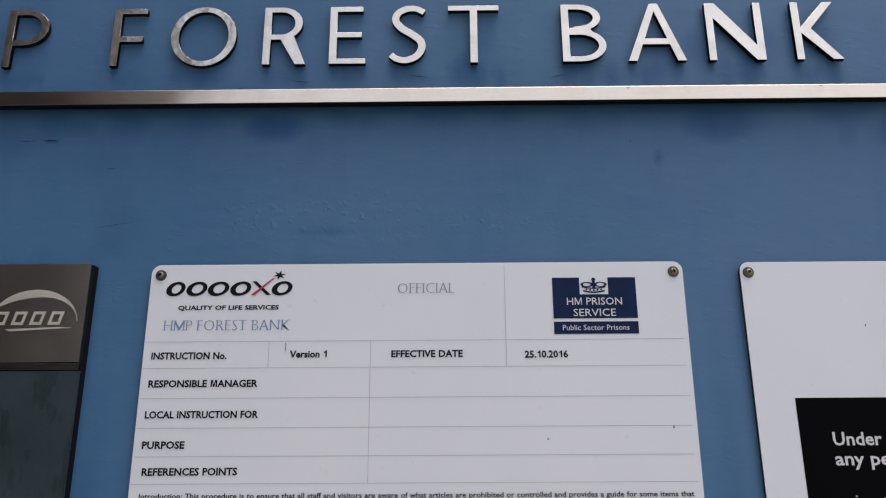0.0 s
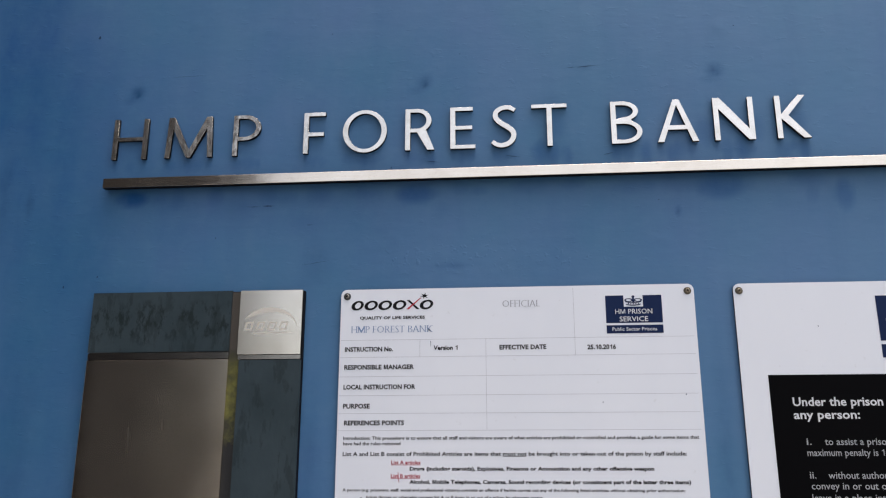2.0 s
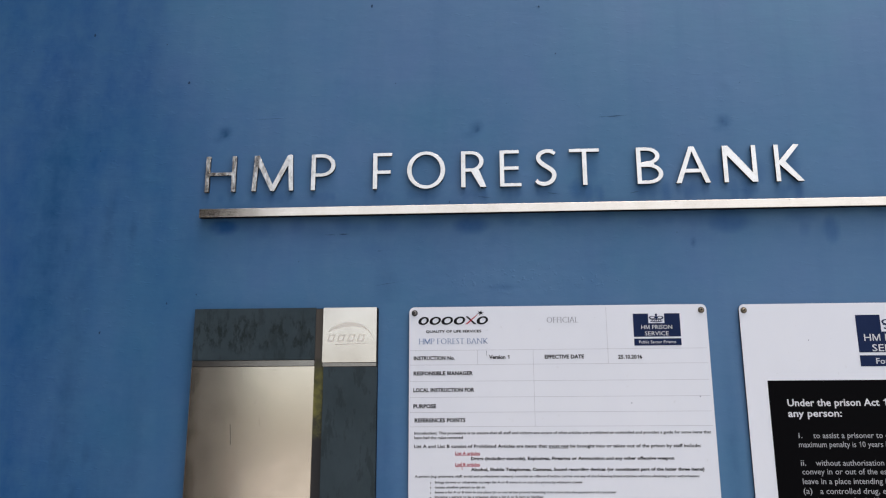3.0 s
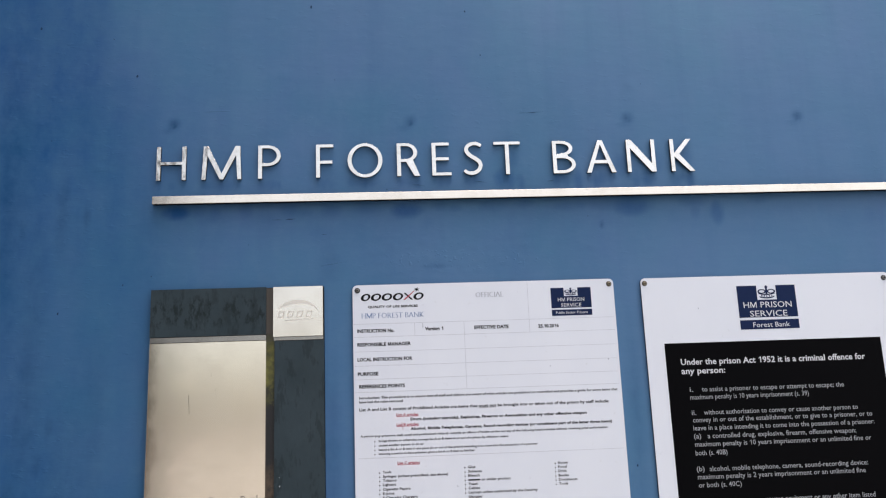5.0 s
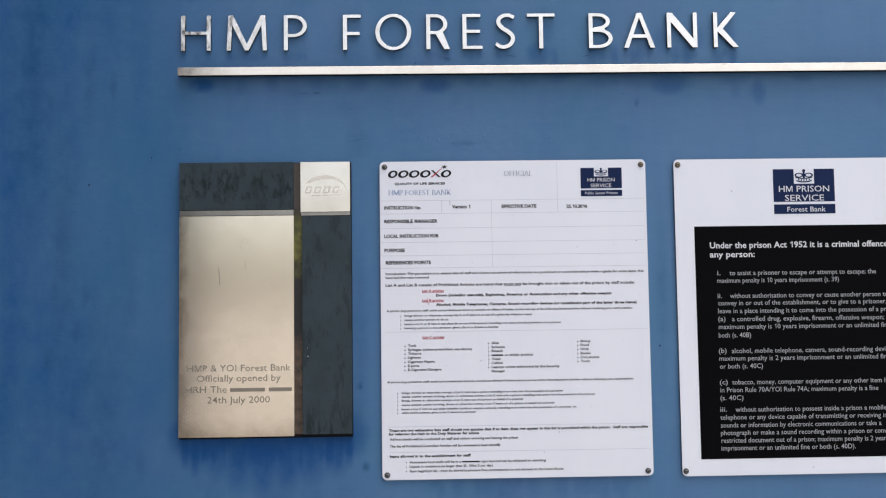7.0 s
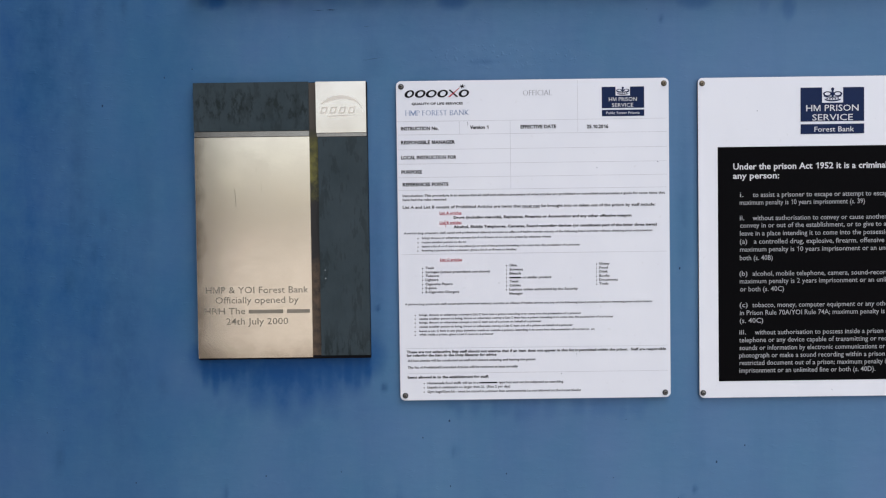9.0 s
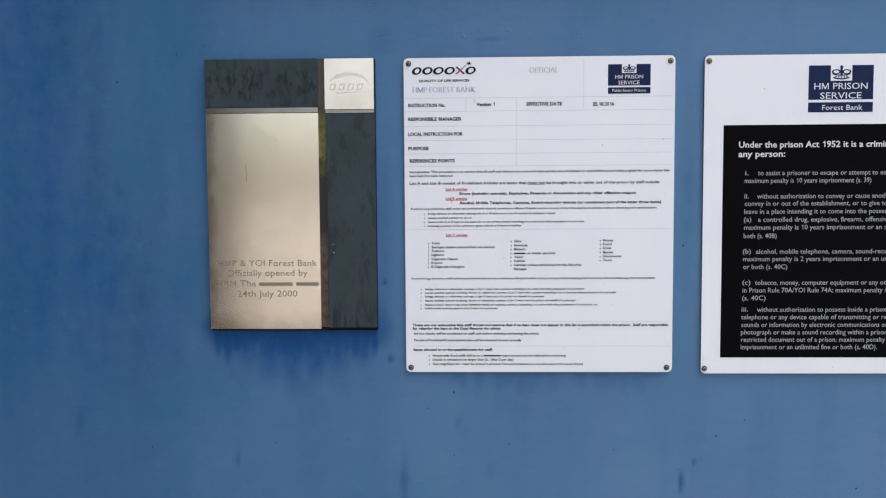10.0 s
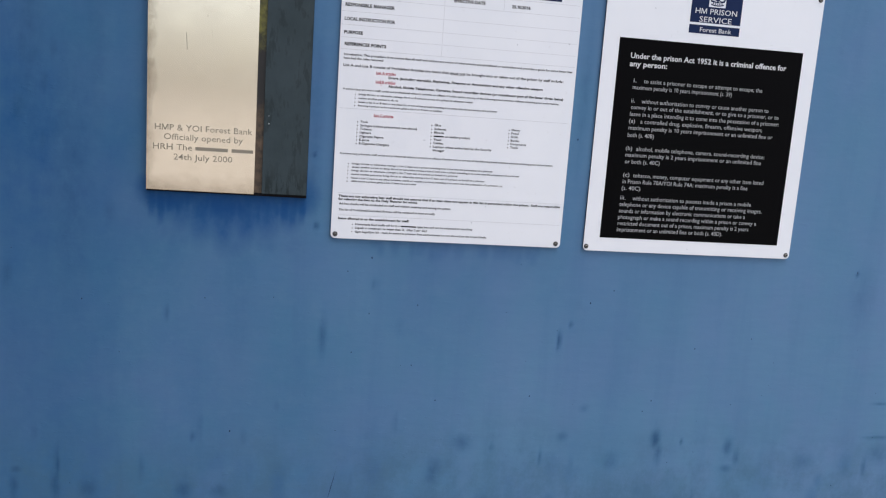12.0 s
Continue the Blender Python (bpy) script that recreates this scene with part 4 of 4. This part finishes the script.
put_line(notice_rules, 'List A and List B consist of Prohibited Articles are items that *must not* be brought into or taken out of the prison by staff include:', -0.2999, 0.2301, 1.5447, 0.0060, ink_mid)
put_line(notice_rules, '*List A articles*', -0.2231, -0.1768, 1.5320, 0.0056, red)
put_line(notice_rules, 'Drugs (including steroids), Explosives, Firearms or Ammunition and any other offensive weapon', -0.1935, 0.1801, 1.5226, 0.0056, ink_bold)
put_line(notice_rules, '*List B articles*', -0.2233, -0.1771, 1.5118, 0.0056, red)
put_line(notice_rules, 'Alcohol, Mobile Telephones, Cameras, Sound recording devices (or constituent part of the latter three items)', -0.1938, 0.2334, 1.5029, 0.0056, ink_bold)
put_line(notice_rules, 'A person (e.g. prisoners, staff, social and professional visitors) commits an offence if he/she carries out any of the following listed activities without obtaining prior authorisation:', -0.2984, 0.2238, 1.4914, 0.0043, ink_mid)
put_line(notice_rules, 'brings throws or otherwise conveys list A or B items in or out of a prison by whatever means', -0.2606, 0.0101, 1.4808, 0.0043, ink_mid)
put_dot(notice_rules, -0.2689, 1.4817, 0.0011)
put_line(notice_rules, 'causes another person to do so', -0.2607, -0.1681, 1.4719, 0.0043, ink_mid)
put_dot(notice_rules, -0.2690, 1.4728, 0.0011)
put_line(notice_rules, 'leaves a list A or B item in any place (in or out of the prison) intending it to come into the possession of a prisoner', -0.2608, 0.0716, 1.4631, 0.0043, ink_mid)
put_dot(notice_rules, -0.2691, 1.4639, 0.0011)
put_line(notice_rules, 'knowing a person to be a prisoner, gives a list A or B item to him/her', -0.2609, -0.0615, 1.4548, 0.0043, ink_mid)
put_dot(notice_rules, -0.2692, 1.4556, 0.0011)
put_line(notice_rules, '*List C articles*', -0.2232, -0.1769, 1.4341, 0.0056, red)
put_line(notice_rules, 'Tools', -0.2537, -0.2365, 1.4175, 0.0050, ink_mid)
put_dot(notice_rules, -0.2603, 1.4186, 0.0013)
put_line(notice_rules, 'Syringes (unless prescribed, see above)', -0.2538, -0.1190, 1.4089, 0.0050, ink_mid)
put_dot(notice_rules, -0.2604, 1.4103, 0.0013)
put_line(notice_rules, 'Tobacco', -0.2540, -0.2260, 1.4008, 0.0050, ink_mid)
put_dot(notice_rules, -0.2605, 1.4020, 0.0013)
put_line(notice_rules, 'Lighters', -0.2541, -0.2273, 1.3925, 0.0050, ink_mid)
put_dot(notice_rules, -0.2606, 1.3936, 0.0013)
put_line(notice_rules, 'Cigarette Papers', -0.2542, -0.1977, 1.3835, 0.0050, ink_mid)
put_dot(notice_rules, -0.2607, 1.3847, 0.0013)
put_line(notice_rules, 'E-juice', -0.2543, -0.2311, 1.3752, 0.0050, ink_mid)
put_dot(notice_rules, -0.2609, 1.3764, 0.0013)
put_line(notice_rules, 'E-Cigarette Chargers', -0.2544, -0.1837, 1.3668, 0.0050, ink_mid)
put_dot(notice_rules, -0.2610, 1.3680, 0.0013)
put_line(notice_rules, 'Glue', -0.0773, -0.0618, 1.4210, 0.0050, ink_mid)
put_dot(notice_rules, -0.0838, 1.4222, 0.0013)
put_line(notice_rules, 'Solvents', -0.0774, -0.0489, 1.4121, 0.0050, ink_mid)
put_dot(notice_rules, -0.0839, 1.4132, 0.0013)
put_line(notice_rules, 'Bleach', -0.0775, -0.0537, 1.4038, 0.0050, ink_mid)
put_dot(notice_rules, -0.0840, 1.4049, 0.0013)
put_line(notice_rules, '[Blu-Tac] or similar product', -0.0776, 0.0104, 1.3953, 0.0050, ink_mid)
put_dot(notice_rules, -0.0841, 1.3966, 0.0013)
put_line(notice_rules, 'Yeast', -0.0777, -0.0587, 1.3871, 0.0050, ink_mid)
put_dot(notice_rules, -0.0842, 1.3883, 0.0013)
put_line(notice_rules, 'Cables', -0.0778, -0.0540, 1.3788, 0.0050, ink_mid)
put_dot(notice_rules, -0.0843, 1.3799, 0.0013)
put_line(notice_rules, 'Laptops unless authorised by the Security', -0.0779, 0.0660, 1.3702, 0.0050, ink_mid)
put_dot(notice_rules, -0.0844, 1.3716, 0.0013)
put_line(notice_rules, 'Manager', -0.0780, -0.0494, 1.3615, 0.0050, ink_mid)
put_line(notice_rules, 'Money', 0.1116, 0.1330, 1.4220, 0.0050, ink_mid)
put_dot(notice_rules, 0.1057, 1.4232, 0.0013)
put_line(notice_rules, 'Food', 0.1115, 0.1294, 1.4137, 0.0050, ink_mid)
put_dot(notice_rules, 0.1056, 1.4148, 0.0013)
put_line(notice_rules, 'Drink', 0.1115, 0.1293, 1.4054, 0.0050, ink_mid)
put_dot(notice_rules, 0.1055, 1.4065, 0.0013)
put_line(notice_rules, 'Books', 0.1114, 0.1328, 1.3965, 0.0050, ink_mid)
put_dot(notice_rules, 0.1054, 1.3976, 0.0013)
put_line(notice_rules, 'Documents', 0.1113, 0.1505, 1.3881, 0.0050, ink_mid)
put_dot(notice_rules, 0.1054, 1.3893, 0.0013)
put_line(notice_rules, 'Tools', 0.1112, 0.1303, 1.3798, 0.0050, ink_mid)
put_dot(notice_rules, 0.1053, 1.3809, 0.0013)
put_line(notice_rules, 'A person (e.g. prisoners, staff, social and professional visitors) commits an offence if he/she carries out any of the following listed activities without obtaining prior authorisation:', -0.2982, 0.2227, 1.3419, 0.0043, ink_mid)
put_line(notice_rules, 'brings, throws or otherwise conveys a List C item into a prison intending it to come into the possession of a prisoner', -0.2682, 0.0726, 1.3189, 0.0043, ink_mid)
put_dot(notice_rules, -0.2771, 1.3200, 0.0011)
put_line(notice_rules, 'causes another person to bring, throw or otherwise convey a List C item into a prison intending it to come into the possession of a prisoner', -0.2683, 0.1404, 1.3110, 0.0043, ink_mid)
put_dot(notice_rules, -0.2772, 1.3123, 0.0011)
put_line(notice_rules, 'brings, throws or otherwise conveys a List C item out of a prison on behalf of a prisoner', -0.2684, -0.0120, 1.3028, 0.0043, ink_mid)
put_dot(notice_rules, -0.2773, 1.3039, 0.0011)
put_line(notice_rules, 'causes another person to bring, throw or otherwise convey a List C item out of a prison on behalf of a prisoner', -0.2685, 0.0545, 1.2940, 0.0043, ink_mid)
put_dot(notice_rules, -0.2775, 1.2956, 0.0011)
put_line(notice_rules, 'leaves a List C item in any place (whether inside or outside a prison), intending it to come into the possession of a prisoner, or,', -0.2687, 0.1009, 1.2850, 0.0043, ink_mid)
put_dot(notice_rules, -0.2776, 1.2860, 0.0011)
put_line(notice_rules, 'while inside a prison, gives a List C item to a prisoner', -0.2688, -0.1123, 1.2775, 0.0043, ink_mid)
put_dot(notice_rules, -0.2777, 1.2783, 0.0011)
put_line(notice_rules, 'These are not exhaustive lists staff should not assume that if an item does not appear in this list is permitted within the prison.  Staff are responsible', -0.2961, 0.2506, 1.2405, 0.0054, ink_bold)
put_line(notice_rules, 'for referring the item to the Duty Manager for advice', -0.2962, -0.1068, 1.2331, 0.0054, ink_bold)
put_line(notice_rules, 'Ad hoc checks will be conducted on staff and visitors entering and leaving the prison', -0.2940, -0.0248, 1.2222, 0.0050, ink_mid)
put_line(notice_rules, 'The list of Prohibited/Controlled Articles will be reviewed at least annually', -0.2942, -0.0619, 1.2078, 0.0050, ink_mid)
put_line(notice_rules, 'Items allowed in to the establishment for staff:', -0.2945, -0.1241, 1.1869, 0.0054, ink_bold)
put_line(notice_rules, 'Homemade food stuffs will be in a [Tupperware] type box and can be subjected to searching', -0.2529, 0.0331, 1.1743, 0.0050, ink_mid)
put_dot(notice_rules, -0.2601, 1.1758, 0.0011)
put_line(notice_rules, 'Liquids in containers no larger than 2L  (Max 2 per day)', -0.2531, -0.0790, 1.1655, 0.0050, ink_mid)
put_dot(notice_rules, -0.2602, 1.1669, 0.0011)
put_line(notice_rules, 'Gym bags/Gym kit - must be stored in prisoner free environments i.e. not allowed on the house blocks', -0.2532, 0.0699, 1.1561, 0.0050, ink_mid)
put_dot(notice_rules, -0.2604, 1.1579, 0.0011)
put_line(notice_offences, 'Under the prison Act 1952 it is a criminal offence for', 0.3941, 0.8081, 1.6178, 0.0128, white_bold, name='printed_word', by_word=True)
put_line(notice_offences, 'any person:', 0.3935, 0.4905, 1.5984, 0.0128, white_bold, name='printed_word', by_word=True)
put_line(notice_offences, 'i.', 0.4080, 0.4154, 1.5600, 0.0100, white_mid, name='printed_word', by_word=True)
put_line(notice_offences, 'to assist a prisoner to escape or attempt to escape; the', 0.4347, 0.7512, 1.5597, 0.0100, white_mid, name='printed_word', by_word=True)
put_line(notice_offences, 'maximum penalty is 10 years imprisonment (s. 39)', 0.4074, 0.6701, 1.5437, 0.0100, white_mid, name='printed_word', by_word=True)
put_line(notice_offences, 'ii.', 0.4075, 0.4166, 1.5112, 0.0100, white_mid, name='printed_word', by_word=True)
put_line(notice_offences, 'without authorisation to convey or cause another person to', 0.4342, 0.7754, 1.5109, 0.0100, white_mid, name='printed_word', by_word=True)
put_line(notice_offences, 'convey in or out of the establishment, or to give to a prisoner, or to', 0.4082, 0.8055, 1.4956, 0.0100, white_mid, name='printed_word', by_word=True)
put_line(notice_offences, 'leave in a place intending it to come into the possession of a prisoner:', 0.4076, 0.8081, 1.4788, 0.0100, white_mid, name='printed_word', by_word=True)
put_line(notice_offences, '(a)', 0.4071, 0.4227, 1.4620, 0.0100, white_mid, name='printed_word', by_word=True)
put_line(notice_offences, 'a controlled drug, explosive, firearm, offensive weapon;', 0.4368, 0.7644, 1.4616, 0.0100, white_mid, name='printed_word', by_word=True)
put_line(notice_offences, 'maximum penalty is 10 years imprisonment or an unlimited fine or', 0.4077, 0.7957, 1.4452, 0.0100, white_mid, name='printed_word', by_word=True)
put_line(notice_offences, 'both (s. 40B)', 0.4071, 0.4762, 1.4273, 0.0100, white_mid, name='printed_word', by_word=True)
put_line(notice_offences, '(b)', 0.4060, 0.4229, 1.3945, 0.0100, white_mid, name='printed_word', by_word=True)
put_line(notice_offences, 'alcohol, mobile telephone, camera, sound-recording device:', 0.4338, 0.7809, 1.3940, 0.0100, white_mid, name='printed_word', by_word=True)
put_line(notice_offences, 'maximum penalty is 2 years imprisonment or an unlimited fine', 0.4067, 0.7735, 1.3783, 0.0100, white_mid, name='printed_word', by_word=True)
put_line(notice_offences, 'or both (s. 40C)', 0.4073, 0.4996, 1.3616, 0.0100, white_mid, name='printed_word', by_word=True)
put_line(notice_offences, '(c)', 0.4062, 0.4231, 1.3284, 0.0100, white_mid, name='printed_word', by_word=True)
put_line(notice_offences, 'tobacco, money, computer equipment or any other item listed', 0.4327, 0.7874, 1.3279, 0.0100, white_mid, name='printed_word', by_word=True)
put_line(notice_offences, 'in Prison Rule 70A/YOI Rule 74A; maximum penalty is a fine', 0.4068, 0.7454, 1.3117, 0.0100, white_mid, name='printed_word', by_word=True)
put_line(notice_offences, '(s. 40C)', 0.4062, 0.4556, 1.2951, 0.0100, white_mid, name='printed_word', by_word=True)
put_line(notice_offences, 'iii.', 0.4054, 0.4190, 1.2709, 0.0100, white_mid, name='printed_word', by_word=True)
put_line(notice_offences, 'without authorisation to possess inside a prison a mobile', 0.4379, 0.7611, 1.2703, 0.0100, white_mid, name='printed_word', by_word=True)
put_line(notice_offences, 'telephone or any device capable of transmitting or receiving images,', 0.4048, 0.7933, 1.2543, 0.0100, white_mid, name='printed_word', by_word=True)
put_line(notice_offences, 'sounds or information by electronic communications or take a', 0.4055, 0.7489, 1.2378, 0.0100, white_mid, name='printed_word', by_word=True)
put_line(notice_offences, 'photograph or make a sound recording within a prison or convey a', 0.4049, 0.7823, 1.2218, 0.0100, white_mid, name='printed_word', by_word=True)
put_line(notice_offences, 'restricted document out of a prison; maximum penalty is 2 years', 0.4056, 0.7627, 1.2059, 0.0100, white_mid, name='printed_word', by_word=True)
put_line(notice_offences, 'imprisonment or an unlimited fine or both (s. 40D).', 0.4050, 0.6916, 1.1900, 0.0100, white_mid, name='printed_word', by_word=True)

# ---------------------------------------------------------------- small wear
def chips():
    """Small chips where dark undercoat shows, and specks on the notices."""
    rng = random.Random(5)
    verts, faces = [], []

    def chip(x, z, rx, rz, y):
        n, start = 7, len(verts)
        verts.extend((x + rx * rng.uniform(0.6, 1.1) * math.cos(2 * math.pi * k / n), y, z + rz * rng.uniform(0.6, 1.1) * math.sin(2 * math.pi * k / n)) for k in range(n))
        faces.append(tuple(range(start, start + n)))

    for x, z, r in ((-0.784, 2.301, 0.005), (-0.039, 2.456, 0.004), (-0.396, 2.469, 0.005), (-1.000, 2.419, 0.006), (-0.008, 2.346, 0.003), (-0.927, 1.769, 0.004),
                    (-0.796, 1.826, 0.003), (0.282, 1.412, 0.004), (0.357, 1.000, 0.004), (-0.874, 0.972, 0.003),
                    (-0.532, 0.650, 0.004), (-0.095, 0.826, 0.003), (0.218, 0.749, 0.003), (-0.028, 0.735, 0.003), (0.816, 0.916, 0.003), (1.099, 1.107, 0.004),
                    (0.531, 0.711, 0.003), (-0.208, 1.095, 0.004), (0.276, 0.925, 0.002)):
        chip(x, z, r * 0.55, r * 0.8, -0.0009)
    for i in range(34):
        chip(rng.uniform(-1.15, 1.25), rng.uniform(0.45, 1.10), rng.uniform(0.0007, 0.002), rng.uniform(0.0008, 0.003), -0.0009)
    for i in range(16):
        chip(rng.uniform(-1.15, 0.95), rng.uniform(1.83, 2.55), rng.uniform(0.0006, 0.0018), rng.uniform(0.0006, 0.002), -0.0009)
    for x, z in ((0.1085, 1.6255), (0.2360, 1.6365), (0.062, 1.2345), (0.030, 1.1935), (-0.100, 1.386), (0.445, 1.740), (0.60, 1.152)):
        chip(x, z, 0.0007, 0.0016, BOARD_FRONT - 0.0006)
    chip(-0.1615, 1.7202, 0.00035, 0.0048, BOARD_FRONT - 0.0006)
    chip(-0.1617, 1.7240, 0.0006, 0.0010, BOARD_FRONT - 0.0008)
    for x, z in ((0.214, 2.0135), (0.432, 2.0140)):
        chip(x, z - 0.0010, 0.0014, 0.0008, -0.0203)
    # thin scrapes, each a tapered wavering strip
    for x, z, dx, dz, wide in ((0.112, 2.2035, 0.040, 0.002, 0.0016), (0.085, 2.2025, 0.020, 0.001, 0.0008), (-0.443, 1.963, 0.022, 0.000, 0.0020), (-0.470, 1.962, 0.026, 0.000, 0.0009),
                               (-0.277, 0.512, 0.020, 0.090, 0.0018), (-0.16, 2.035, 0.03, -0.004, 0.0010), (-0.02, 2.040, 0.03, -0.004, 0.0009),
                               (0.14, 2.040, 0.02, 0.004, 0.0011), (-0.350, 1.861, 0.060, 0.009, 0.0006), (-0.60, 2.215, 0.07, 0.002, 0.0006), (-0.37, 1.927, 0.012, 0.000, 0.0010)):
        long, n, start = math.hypot(dx, dz), 9, len(verts)
        for k in range(n):
            f = k / (n - 1)
            thick = 0.5 * wide * (0.12 + math.sin(math.pi * min(f * 1.25, 1.0)) ** 0.8) * rng.uniform(0.6, 1.15)
            sway = wide * rng.uniform(-0.25, 0.25)
            for side in (-1, 1):
                verts.append((x + dx * (f - 0.5) - dz / long * (sway + side * thick), -0.0009, z + dz * (f - 0.5) + dx / long * (sway + side * thick)))
        faces.extend((start + 2 * k, start + 2 * k + 2, start + 2 * k + 3, start + 2 * k + 1) for k in range(n - 1))
    me = bpy.data.meshes.new("paint_chips")
    me.from_pydata(verts, [], faces)
    me.materials.append(CHIP)
    tagged(new("paint_chips", me), "small dark chips and specks in the wall paint", "paint chips", kind="stuff")


chips()


def settle(name):
    """Moves a thing's empty to its foot on the wall, its parts staying where they are."""
    top = bpy.data.objects[name]
    low = min((v.co.z, v.co.x) for o in top.children for v in o.data.vertices)
    top.location = (low[1], 0.0, low[0])
    for o in top.children:
        o.matrix_parent_inverse = Matrix.Translation(top.location).inverted()


for name in ("rules_notice", "offences_notice", "metal_rail"):
    settle(name)
